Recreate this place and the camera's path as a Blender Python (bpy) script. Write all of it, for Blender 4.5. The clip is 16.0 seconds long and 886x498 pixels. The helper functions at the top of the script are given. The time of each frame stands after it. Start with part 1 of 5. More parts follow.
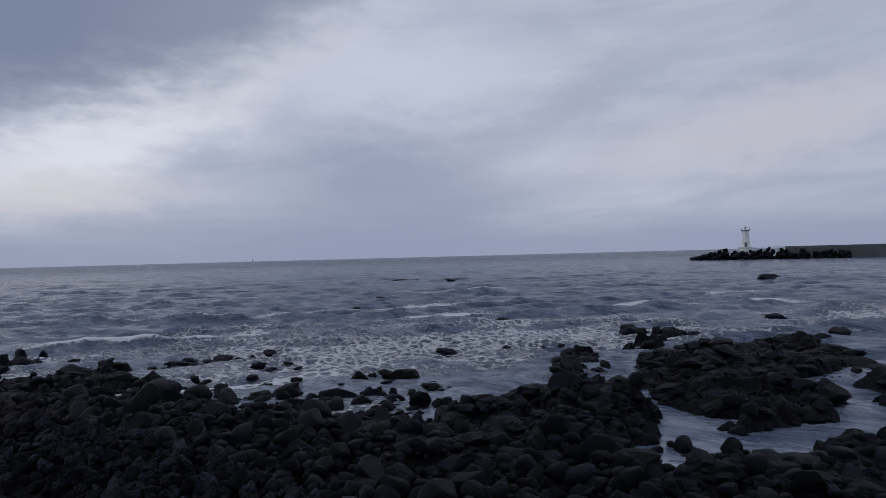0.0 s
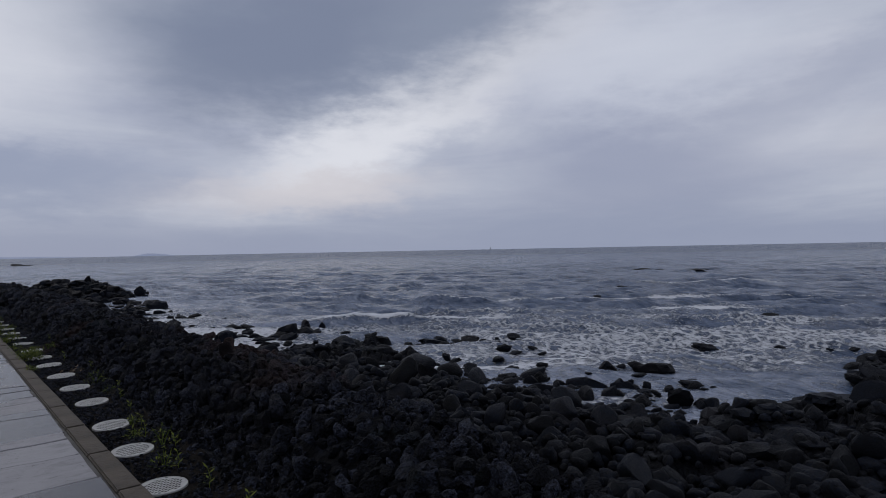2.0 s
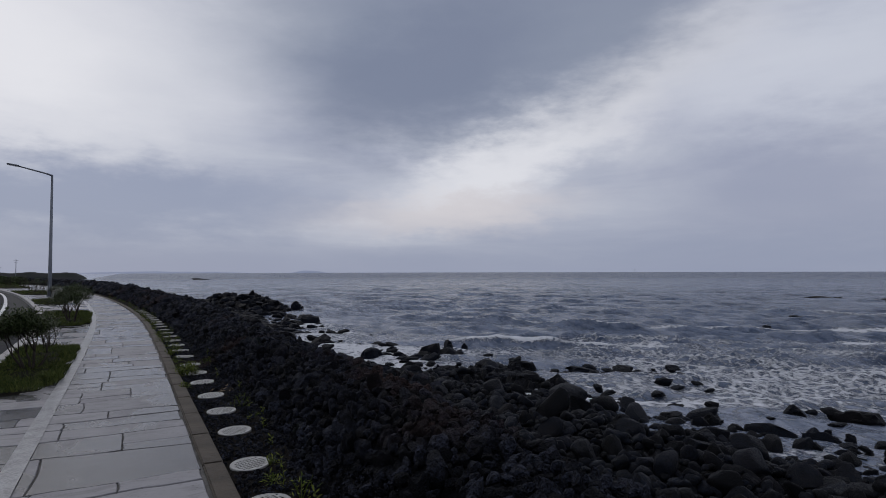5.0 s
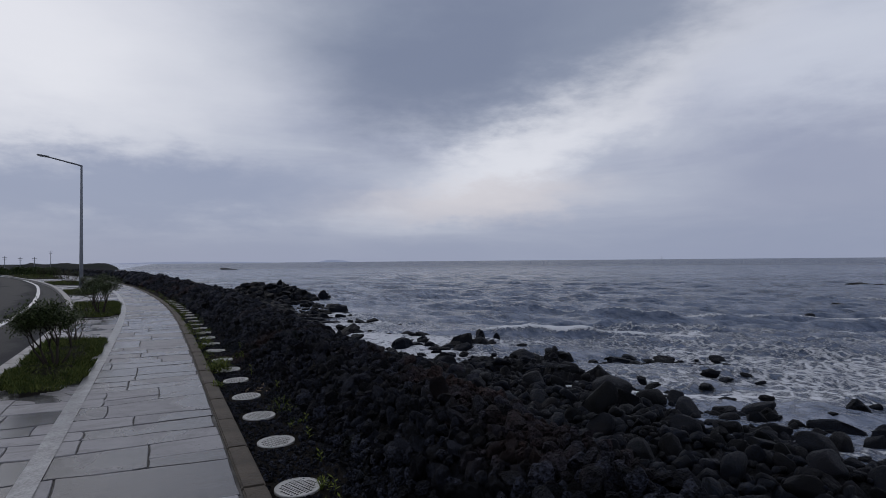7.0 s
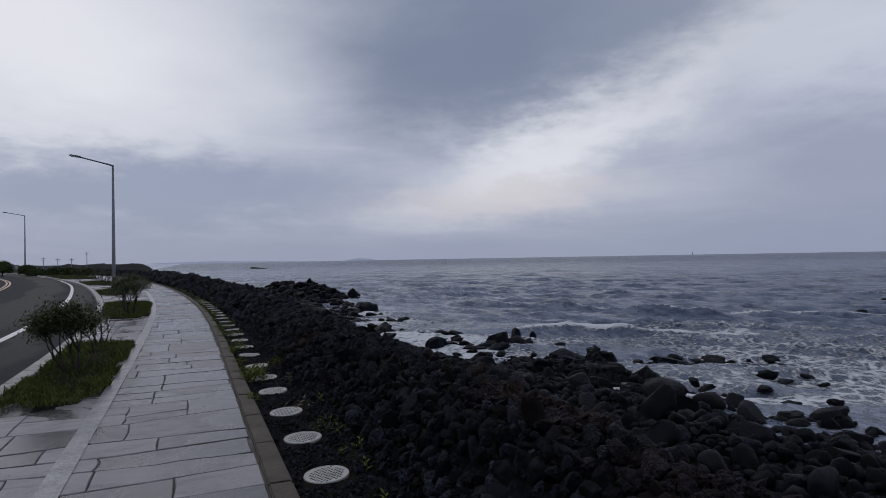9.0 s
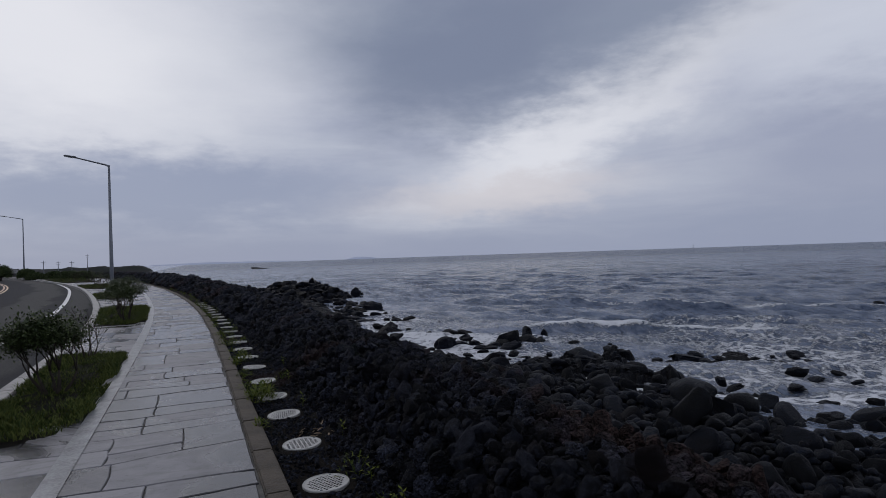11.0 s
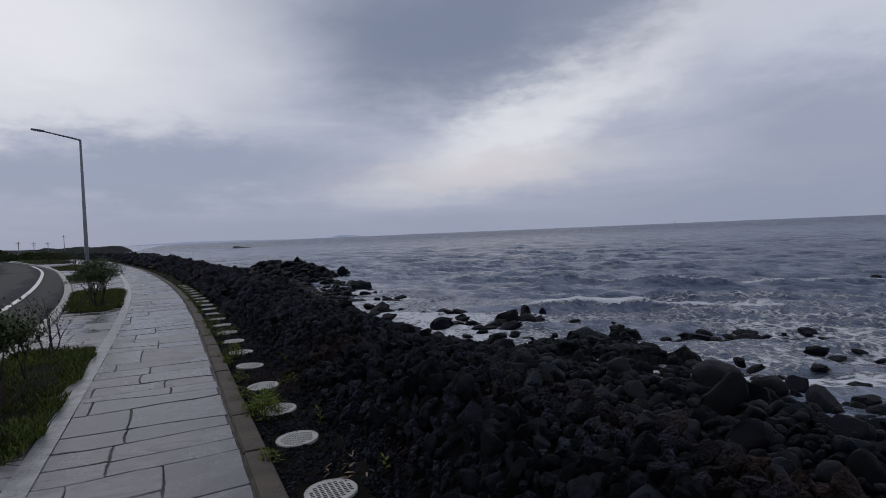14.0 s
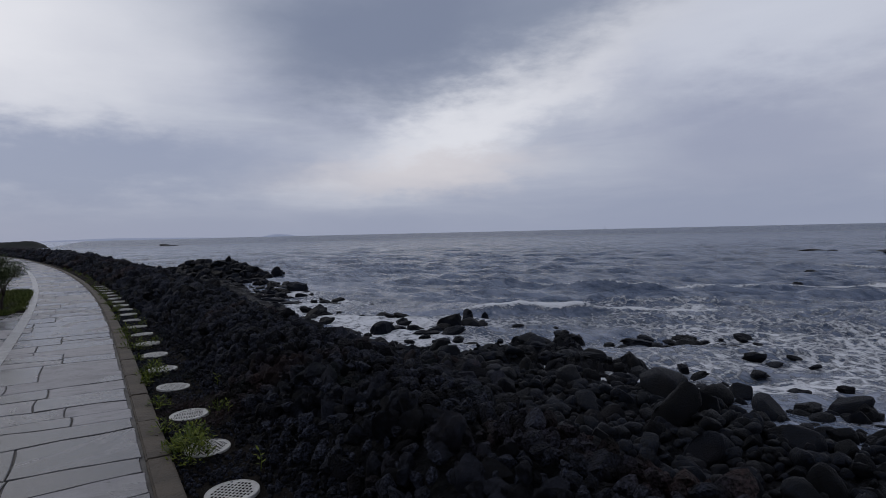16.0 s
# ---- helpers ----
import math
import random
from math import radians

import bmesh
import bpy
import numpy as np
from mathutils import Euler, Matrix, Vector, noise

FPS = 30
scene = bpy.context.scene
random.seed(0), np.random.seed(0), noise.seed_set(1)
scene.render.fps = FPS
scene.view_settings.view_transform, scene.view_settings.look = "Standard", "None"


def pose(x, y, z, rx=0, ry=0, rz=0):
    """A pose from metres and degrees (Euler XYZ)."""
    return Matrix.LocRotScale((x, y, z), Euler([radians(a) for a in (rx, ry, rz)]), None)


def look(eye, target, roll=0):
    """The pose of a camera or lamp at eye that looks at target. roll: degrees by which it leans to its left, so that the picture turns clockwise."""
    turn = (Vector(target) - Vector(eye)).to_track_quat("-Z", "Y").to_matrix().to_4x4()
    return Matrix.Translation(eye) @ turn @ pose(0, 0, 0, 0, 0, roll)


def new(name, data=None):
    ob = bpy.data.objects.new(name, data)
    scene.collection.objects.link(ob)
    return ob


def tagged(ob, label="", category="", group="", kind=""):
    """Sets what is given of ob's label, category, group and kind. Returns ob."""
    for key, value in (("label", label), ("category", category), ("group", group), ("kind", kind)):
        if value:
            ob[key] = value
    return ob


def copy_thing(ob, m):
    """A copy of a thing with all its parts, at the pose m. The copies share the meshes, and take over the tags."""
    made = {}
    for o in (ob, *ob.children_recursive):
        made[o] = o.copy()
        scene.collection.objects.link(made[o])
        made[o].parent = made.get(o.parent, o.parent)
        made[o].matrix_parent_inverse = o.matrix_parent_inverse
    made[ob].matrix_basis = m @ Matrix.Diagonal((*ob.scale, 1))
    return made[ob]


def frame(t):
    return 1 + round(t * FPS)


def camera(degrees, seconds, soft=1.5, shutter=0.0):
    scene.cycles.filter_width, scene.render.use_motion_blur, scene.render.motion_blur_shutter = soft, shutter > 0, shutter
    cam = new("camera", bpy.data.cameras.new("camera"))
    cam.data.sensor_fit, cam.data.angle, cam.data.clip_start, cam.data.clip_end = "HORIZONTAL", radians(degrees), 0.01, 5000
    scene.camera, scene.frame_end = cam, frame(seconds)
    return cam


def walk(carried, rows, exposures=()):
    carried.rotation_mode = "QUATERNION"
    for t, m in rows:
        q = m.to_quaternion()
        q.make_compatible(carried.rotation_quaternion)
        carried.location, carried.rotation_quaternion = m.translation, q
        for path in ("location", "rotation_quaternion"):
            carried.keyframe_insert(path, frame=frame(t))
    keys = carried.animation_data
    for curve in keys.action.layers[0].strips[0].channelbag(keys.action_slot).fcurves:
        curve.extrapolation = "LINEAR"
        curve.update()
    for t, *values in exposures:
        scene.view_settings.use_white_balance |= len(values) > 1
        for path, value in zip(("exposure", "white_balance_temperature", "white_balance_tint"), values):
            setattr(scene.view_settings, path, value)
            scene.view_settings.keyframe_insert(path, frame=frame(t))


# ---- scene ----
cam = camera(72.5, 16.0, soft=0.6)
PATH = [
    (0, (-0.36, -0.955, 1.779), (1.415, -0.034, 1.802), -1.5),
    (0.5, (-0.335, -0.792, 1.751), (1.344, 0.295, 1.772), -2.0),
    (1, (-0.272, -0.426, 1.647), (1.282, 0.833, 1.677), -1.7),
    (1.5, (-0.226, -0.253, 1.6), (1.228, 1.12, 1.592), -1.6),
    (2, (-0.017, -0.077, 1.603), (1.284, 1.442, 1.605), -1.1),
    (2.5, (0.13, 0.044, 1.582), (1.26, 1.694, 1.606), -1.6),
    (3, (0.199, 0.313, 1.571), (1.289, 1.99, 1.58), -1.4),
    (3.5, (0.163, 0.493, 1.599), (1.226, 2.185, 1.668), -2.4),
    (4, (0.25, 0.705, 1.597), (1.272, 2.423, 1.665), -2.6),
    (4.5, (0.337, 0.878, 1.599), (1.287, 2.636, 1.681), -0.9),
    (7, (0.429, 2.094, 1.571), (1.28, 3.904, 1.609), -0.5),
    (7.5, (0.326, 2.335, 1.569), (1.151, 4.156, 1.642), -2.7),
    (8, (0.415, 2.636, 1.548), (1.214, 4.469, 1.585), -2.8),
    (8.5, (0.486, 2.847, 1.556), (1.228, 4.704, 1.603), -1.8),
    (9, (0.476, 3.209, 1.528), (1.247, 5.054, 1.559), -1.0),
    (11.5, (0.57, 4.597, 1.545), (1.338, 6.443, 1.566), -2.0),
    (12, (0.592, 4.874, 1.545), (1.343, 6.726, 1.614), -0.8),
    (12.5, (0.542, 5.132, 1.562), (1.337, 6.964, 1.659), -2.0),
    (13, (0.567, 5.343, 1.555), (1.394, 7.163, 1.595), -1.7),
    (13.5, (0.589, 5.603, 1.534), (1.347, 7.454, 1.518), -0.2),
    (14, (0.557, 5.969, 1.528), (1.374, 7.794, 1.473), -2.4),
    (14.5, (0.611, 6.174, 1.534), (1.566, 7.93, 1.468), -1.9),
    (15, (0.684, 6.334, 1.549), (1.636, 8.092, 1.518), -1.5),
    (15.5, (0.7, 6.63, 1.536), (1.651, 8.388, 1.48), -1.1),
    (16, (0.679, 6.865, 1.541), (1.681, 8.594, 1.485), -1.3),
]
EXPOSURES = ((0.0, 0.0, 6500, 10), (1.0, 0.0, 6520, 10), (2.0, 0.0, 6680, 10), (4.5, 0.0, 6800, 10), (7.0, 0.0, 6630, 10), (12.0, 0.0, 6700, 10), (16.0, 0.0, 6720, 10))
walk(cam, [(t, look(eye, target, roll)) for t, eye, target, roll in PATH], EXPOSURES)

SEA = -3.2          # sea level below the promenade


# ---- world, sun ----
class Net:
    """Short way to write node trees."""

    def __init__(self, tree):
        self.tree = tree

    def add(self, kind, ins=None, **props):
        n = self.tree.nodes.new(kind)
        for k, v in props.items():
            if k == "operation":
                n.operation = v
            elif k == "data_type":
                n.data_type = v
            elif k == "blend_type":
                n.blend_type = v
            elif k == "sky_type":
                n.sky_type = v
            elif k == "interpolation_type":
                n.interpolation_type = v
            elif k == "feature":
                n.feature = v
            elif k == "attribute_name":
                n.attribute_name = v
            elif k == "distance":
                n.distance = v
        for k, v in (ins or {}).items():
            self.put(n.inputs[k], v)
        return n

    def put(self, socket, v):
        if isinstance(v, bpy.types.NodeSocket):
            self.tree.links.new(v, socket)
        else:
            socket.default_value = v

    def math(self, op, a, b=0.0, c=0.0):
        n = self.add("ShaderNodeMath", {0: a, 1: b, 2: c}, operation=op)
        return n.outputs[0]

    def step(self, v, lo, hi, to_lo=0.0, to_hi=1.0):
        n = self.add("ShaderNodeMapRange", {"Value": v, "From Min": lo, "From Max": hi, "To Min": to_lo, "To Max": to_hi}, interpolation_type="SMOOTHSTEP")
        return n.outputs[0]

    def mix(self, f, a, b, blend="MIX"):
        n = self.add("ShaderNodeMix", data_type="RGBA", blend_type=blend)
        for k, v in ((0, f), (6, a), (7, b)):
            self.put(n.inputs[k], v)
        return n.outputs[2]

    def noise(self, vec, scale, detail=4.0, rough=0.55, warp=0.0):
        n = self.add("ShaderNodeTexNoise", {"Scale": scale, "Detail": detail, "Roughness": rough, "Distortion": warp})
        if vec is not None:
            self.put(n.inputs["Vector"], vec)
        return n.outputs[0]

    def xyz(self, x, y, z=0.0):
        return self.add("ShaderNodeCombineXYZ", {0: x, 1: y, 2: z}).outputs[0]


def rgb(r, g, b):
    return (r, g, b, 1.0)


world = bpy.data.worlds.new("overcast_sky")
scene.world = world
world.use_nodes = True
wt = world.node_tree
wt.nodes.clear()
W = Net(wt)
sky = W.add("ShaderNodeTexSky", sky_type="NISHITA")
sky.sun_disc, sky.sun_elevation, sky.sun_rotation = False, radians(40), radians(-20)
clear = W.mix(1.0, sky.outputs[0], rgb(0.1, 0.1, 0.1), "MULTIPLY")
sep = W.add("ShaderNodeSeparateXYZ", {0: W.add("ShaderNodeTexCoord").outputs["Generated"]})
az0 = W.math("MULTIPLY", W.math("ARCTAN2", sep.outputs[0], sep.outputs[1]), 57.296)
el0 = W.math("MULTIPLY", W.math("ARCSINE", sep.outputs[2]), 57.296)
# soft ragged cloud edges: the two angles are disturbed by noise
warp_a = W.noise(W.xyz(W.math("MULTIPLY", az0, 0.05), W.math("MULTIPLY", el0, 0.11), 3.0), 1.6, 5)
warp_e = W.noise(W.xyz(W.math("MULTIPLY", az0, 0.05), W.math("MULTIPLY", el0, 0.11), 9.0), 1.9, 5)
rag = W.noise(W.xyz(W.math("MULTIPLY", az0, 0.16), W.math("MULTIPLY", el0, 0.42), 1.0), 1.8, 6, 0.6)
az = W.math("ADD", az0, W.math("MULTIPLY", W.math("SUBTRACT", warp_a, 0.5), 10.0))
el = W.math("ADD", el0, W.math("ADD", W.math("MULTIPLY", W.math("SUBTRACT", warp_e, 0.5), 4.5), W.math("MULTIPLY", W.math("SUBTRACT", rag, 0.5), 4.5)))


def cloud(ca, ce, ra, re, turn, lo, hi):
    """A soft bank round azimuth ca and elevation ce, in degrees."""
    c, s = math.cos(radians(turn)), math.sin(radians(turn))
    da, de = W.math("SUBTRACT", az, ca), W.math("SUBTRACT", el, ce)
    u = W.math("ADD", W.math("MULTIPLY", da, c / ra), W.math("MULTIPLY", de, s / ra))
    v = W.math("ADD", W.math("MULTIPLY", da, -s / re), W.math("MULTIPLY", de, c / re))
    d = W.math("SQRT", W.math("ADD", W.math("MULTIPLY", u, u), W.math("MULTIPLY", v, v)))
    return W.step(d, lo, hi, 1.0, 0.0)


DULL, PALE, BRIGHT, LOW = rgb(0.235, 0.272, 0.365), rgb(0.50, 0.53, 0.62), rgb(0.84, 0.84, 0.88), rgb(0.29, 0.33, 0.455)
streak = W.noise(W.xyz(W.math("MULTIPLY", az0, 0.02), W.math("MULTIPLY", el0, 0.12), 0.0), 2.2, 7, 0.55, 0.4)
patch = W.noise(W.xyz(W.math("MULTIPLY", az0, 0.035), W.math("MULTIPLY", el0, 0.07), 5.0), 1.3, 6, 0.5, 0.6)
c = W.mix(W.step(streak, 0.32, 0.7), rgb(0.40, 0.43, 0.54), PALE)
c = W.mix(W.math("MULTIPLY", W.step(patch, 0.45, 0.75), 0.55), c, rgb(0.66, 0.67, 0.74))
for cl, tone, amount in (
    (cloud(-10, 18, 22, 14, 0, 0.1, 1.2), BRIGHT, 0.9),
    (cloud(36, 12.0, 27, 4.2, 27, 0.2, 1.2), BRIGHT, 0.75),
    (cloud(27, 5.6, 16, 2.6, 3, 0.2, 1.2), rgb(0.66, 0.63, 0.66), 0.8),
    (cloud(60, 16, 14, 7, 15, 0.2, 1.2), rgb(0.62, 0.65, 0.74), 0.7),
    (cloud(92, 10, 18, 4, 8, 0.2, 1.2), rgb(0.60, 0.58, 0.63), 0.7),
    (cloud(31, 29, 32, 19, 8, 0.58, 1.03), DULL, 0.92),
    (cloud(26, 18.6, 17, 8.6, 22, 0.3, 1.08), rgb(0.188, 0.220, 0.316), 0.75),
    (cloud(5, 20, 13, 9, 20, 0.0, 1.2), rgb(0.62, 0.64, 0.71), 0.5),
    (cloud(76, 14, 13, 3, 22, 0.2, 1.2), rgb(0.36, 0.39, 0.50), 0.55),
    (cloud(58, 6.5, 15, 8, 0, 0.2, 1.2), rgb(0.31, 0.34, 0.46), 0.85),
    (cloud(-3, 6.0, 26, 4.0, 0, 0.3, 1.2), LOW, 0.9),
):
    c = W.mix(W.math("MULTIPLY", cl, amount), c, tone)
low = W.step(W.math("ADD", el0, W.math("MULTIPLY", W.math("SUBTRACT", streak, 0.5), 4.0)), 0.8, 5.2, 0.85, 0.0)
c = W.mix(low, c, LOW)
c = W.mix(1.0, c, rgb(0.975, 1.0, 1.04), "MULTIPLY")
c = W.mix(0.96, clear, c)
bg = W.add("ShaderNodeBackground", {0: c, 1: 0.95})
W.put(W.add("ShaderNodeOutputWorld").inputs[0], bg.outputs[0])

sun = new("sun", bpy.data.lights.new("sun", "SUN"))
sun.data.energy, sun.data.angle, sun.data.color = 0.5, radians(50), (1.0, 0.97, 0.93)
sun.matrix_world = look((0, 0, 60), (20.5, -56, -10))


# ---- materials ----
def material(name, build):
    m = bpy.data.materials.new(name)
    m.use_nodes = True
    n = Net(m.node_tree)
    bsdf = m.node_tree.nodes["Principled BSDF"]
    build(n, bsdf)
    return m


def coords(n):
    return n.add("ShaderNodeTexCoord").outputs["Object"]


def relief(n, bsdf, height, strength, distance):
    b = n.add("ShaderNodeBump", {"Strength": strength, "Distance": distance, "Height": height})
    n.put(bsdf.inputs["Normal"], b.outputs[0])


def rock_material(name, dark, light, rust, moss, rough, scale, bump, random_socket, gloss=0.06, pitted=0.6):
    def build(n, b):
        p = coords(n)
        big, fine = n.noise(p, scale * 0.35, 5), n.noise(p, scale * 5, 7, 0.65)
        pits = n.add("ShaderNodeTexVoronoi", {"Vector": p, "Scale": scale * 7}).outputs["Distance"]
        own = n.add("ShaderNodeObjectInfo").outputs["Random"] if random_socket == "object" else n.add("ShaderNodeNewGeometry").outputs["Random Per Island"]
        col = n.mix(n.step(n.math("ADD", big, n.math("MULTIPLY", n.math("SUBTRACT", own, 0.5), 0.5)), 0.3, 0.75), dark, light)
        place = n.add("ShaderNodeNewGeometry").outputs["Position"]
        spot = n.add("ShaderNodeSeparateXYZ", {0: place})
        iron = n.math("MULTIPLY", n.math("MULTIPLY", n.step(spot.outputs[0], 2.4, 3.4), n.step(spot.outputs[0], 5.0, 7.0, 1.0, 0.0)), n.step(spot.outputs[1], 13.0, 20.0, 1.0, 0.0))
        seam = n.math("ADD", n.noise(place, 0.45, 5, 0.6), n.math("MULTIPLY", iron, 0.10))
        col = n.mix(n.math("MULTIPLY", n.step(seam, 0.53, 0.68), 0.7), col, rust)
        col = n.mix(n.math("MULTIPLY", n.step(n.noise(place, 0.8, 4, 0.5, 2.0), 0.56, 0.75), 0.7), col, moss)
        # crevice shade painted in: near black where the bump height is low
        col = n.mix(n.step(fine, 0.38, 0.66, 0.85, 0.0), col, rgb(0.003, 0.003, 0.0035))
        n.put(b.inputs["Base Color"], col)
        n.put(b.inputs["Roughness"], n.step(fine, 0.3, 0.8, rough - 0.12, rough + 0.15))
        b.inputs["Specular IOR Level"].default_value = gloss
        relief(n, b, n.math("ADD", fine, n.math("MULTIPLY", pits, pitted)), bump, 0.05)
    return material(name, build)


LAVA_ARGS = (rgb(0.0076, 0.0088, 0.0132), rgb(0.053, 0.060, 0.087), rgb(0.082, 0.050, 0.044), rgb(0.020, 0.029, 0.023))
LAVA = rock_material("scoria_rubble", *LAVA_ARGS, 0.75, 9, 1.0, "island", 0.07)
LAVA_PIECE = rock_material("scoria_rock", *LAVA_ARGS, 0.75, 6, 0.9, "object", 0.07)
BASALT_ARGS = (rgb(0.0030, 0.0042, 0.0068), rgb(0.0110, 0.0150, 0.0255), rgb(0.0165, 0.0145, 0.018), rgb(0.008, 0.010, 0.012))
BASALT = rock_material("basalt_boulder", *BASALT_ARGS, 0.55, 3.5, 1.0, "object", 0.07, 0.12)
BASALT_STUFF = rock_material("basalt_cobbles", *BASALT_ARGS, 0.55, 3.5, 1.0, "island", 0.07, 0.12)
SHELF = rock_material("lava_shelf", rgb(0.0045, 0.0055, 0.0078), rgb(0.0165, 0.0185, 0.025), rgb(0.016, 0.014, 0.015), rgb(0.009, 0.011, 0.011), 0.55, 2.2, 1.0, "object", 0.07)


def plain(name, base, alt, rough, scale, bump=0.2, metal=0.0, depth=0.01, island=False, specular=0.5):
    def build(n, b):
        p = coords(n)
        big, fine = n.noise(p, scale, 4), n.noise(p, scale * 9, 6, 0.6)
        f = n.math("ADD", n.math("MULTIPLY", big, 0.6), n.math("MULTIPLY", fine, 0.4))
        if island:
            own = n.add("ShaderNodeNewGeometry").outputs["Random Per Island"]
            f = n.math("ADD", n.math("MULTIPLY", f, 0.5), n.math("MULTIPLY", own, 0.5))
        n.put(b.inputs["Base Color"], n.mix(n.step(f, 0.3, 0.7), base, alt))
        n.put(b.inputs["Roughness"], n.step(fine, 0.3, 0.7, rough - 0.08, rough + 0.08))
        b.inputs["Metallic"].default_value = metal
        b.inputs["Specular IOR Level"].default_value = specular
        relief(n, b, fine, bump, depth)
    return material(name, build)


def wet_stone(name, dry, damp, own_random):
    def build(n, b):
        place = n.add("ShaderNodeNewGeometry").outputs["Position"]
        own = n.add("ShaderNodeObjectInfo").outputs["Random"] if own_random else n.add("ShaderNodeNewGeometry").outputs["Random Per Island"]
        fine = n.noise(place, 45, 6, 0.7)
        mid = n.noise(place, 5, 5, 0.6)
        wet = n.step(n.math("ADD", n.noise(place, 0.6, 5, 0.6, 1.5), n.math("MULTIPLY", n.math("SUBTRACT", own, 0.5), 0.34)), 0.42, 0.58)
        rub = n.noise(n.add("ShaderNodeMapping", {"Vector": place, "Scale": (1.0, 2.6, 1.0)}).outputs[0], 2.4, 6, 0.65, 0.8)
        tone = n.mix(n.step(n.math("ADD", n.math("MULTIPLY", mid, 0.6), n.math("MULTIPLY", own, 0.4)), 0.25, 0.75), dry, rgb(dry[0] * 0.72, dry[1] * 0.72, dry[2] * 0.74))
        tone = n.mix(n.step(rub, 0.48, 0.66, 0.0, 0.5), tone, rgb(dry[0] * 0.5, dry[1] * 0.49, dry[2] * 0.49))
        tone = n.mix(n.math("MULTIPLY", wet, 0.88), tone, damp)
        specks = n.step(n.math("ADD", n.noise(place, 26, 4, 0.8), n.math("MULTIPLY", n.math("SUBTRACT", mid, 0.5), 0.35)), 0.60, 0.67)
        tone = n.mix(n.math("MULTIPLY", specks, 0.55), tone, rgb(0.05, 0.047, 0.042))
        n.put(b.inputs["Base Color"], tone)
        n.put(b.inputs["Roughness"], n.math("ADD", n.step(wet, 0.0, 1.0, 0.48, 0.09), n.math("MULTIPLY", fine, 0.10)))
        n.put(b.inputs["Specular IOR Level"], n.step(wet, 0.0, 1.0, 0.22, 0.42))
        relief(n, b, n.math("ADD", n.math("MULTIPLY", fine, 0.6), n.math("ADD", mid, rub)), 0.32, 0.012)
    return material(name, build)


FLAG = wet_stone("wet_flagstone", rgb(0.245, 0.240, 0.250), rgb(0.030, 0.0295, 0.033), True)
FLAG_FAR = wet_stone("wet_flagstone_far", rgb(0.245, 0.240, 0.250), rgb(0.030, 0.0295, 0.033), False)
MORTAR = plain("dark_joint_mortar", rgb(0.012, 0.011, 0.010), rgb(0.11, 0.105, 0.10), 0.8, 4, 0.5)
KERB = plain("stained_kerb_stone", rgb(0.045, 0.038, 0.032), rgb(0.095, 0.080, 0.064), 0.75, 3.2, 0.8, depth=0.02, specular=0.2)
ROAD_KERB = plain("pale_concrete_kerb", rgb(0.28, 0.27, 0.26), rgb(0.18, 0.175, 0.17), 0.55, 1.2, 0.3)
SOIL = plain("black_volcanic_soil", rgb(0.007, 0.0065, 0.006), rgb(0.022, 0.018, 0.015), 0.95, 14, 1.0, depth=0.06, specular=0.08)


def asphalt_build(n, b):
    p = coords(n)
    damp = n.add("ShaderNodeAttribute", attribute_name="damp").outputs["Fac"]
    big, mid, grit = n.noise(p, 0.25, 5, 0.6, 0.6), n.noise(p, 3.0, 5), n.noise(p, 60, 4, 0.7)
    wet = n.step(n.math("ADD", damp, n.math("MULTIPLY", n.math("SUBTRACT", big, 0.5), 1.2)), 0.15, 0.65)
    dry = n.mix(mid, rgb(0.024, 0.025, 0.029), rgb(0.040, 0.040, 0.044))
    tone = n.mix(wet, dry, rgb(0.006, 0.0065, 0.0085))
    n.put(b.inputs["Base Color"], n.mix(n.step(grit, 0.62, 0.72, 0.0, 0.35), tone, rgb(0.10, 0.10, 0.10)))
    n.put(b.inputs["Roughness"], n.step(wet, 0.0, 1.0, 0.85, 0.6))
    b.inputs["Specular IOR Level"].default_value = 0.06
    relief(n, b, grit, 0.5, 0.006)


ASPHALT = material("damp_asphalt", asphalt_build)
WHITE_PAINT = plain("worn_white_paint", rgb(0.66, 0.66, 0.67), rgb(0.45, 0.45, 0.45), 0.5, 3, 0.2)
STRIP_PAINT = plain("faded_strip_paint", rgb(0.27, 0.275, 0.29), rgb(0.10, 0.10, 0.107), 0.35, 5, 0.2)
ORANGE_PAINT = plain("worn_orange_paint", rgb(0.55, 0.36, 0.20), rgb(0.42, 0.30, 0.2), 0.5, 3, 0.2)
COVER = plain("grey_white_cover", rgb(0.40, 0.40, 0.39), rgb(0.27, 0.265, 0.25), 0.5, 7, 0.2)
STEEL = plain("galvanised_steel", rgb(0.17, 0.185, 0.21), rgb(0.12, 0.13, 0.15), 0.45, 2, 0.1, 0.4)
LAMP_HEAD = plain("lamp_head_grey", rgb(0.10, 0.11, 0.12), rgb(0.14, 0.15, 0.16), 0.5, 5, 0.1)
BARK = plain("dark_bark", rgb(0.022, 0.018, 0.015), rgb(0.055, 0.045, 0.038), 0.85, 12, 0.7, specular=0.15)
LEAF = plain("dark_green_leaf", rgb(0.022, 0.036, 0.012), rgb(0.055, 0.075, 0.024), 0.6, 3, 0.1, island=True, specular=0.2)
GRASS = plain("bed_grass", rgb(0.020, 0.036, 0.008), rgb(0.095, 0.110, 0.028), 0.75, 2, 0.1, island=True, specular=0.1)
WEED = plain("yellow_green_weed", rgb(0.035, 0.055, 0.010), rgb(0.12, 0.14, 0.022), 0.75, 3, 0.1, island=True, specular=0.1)
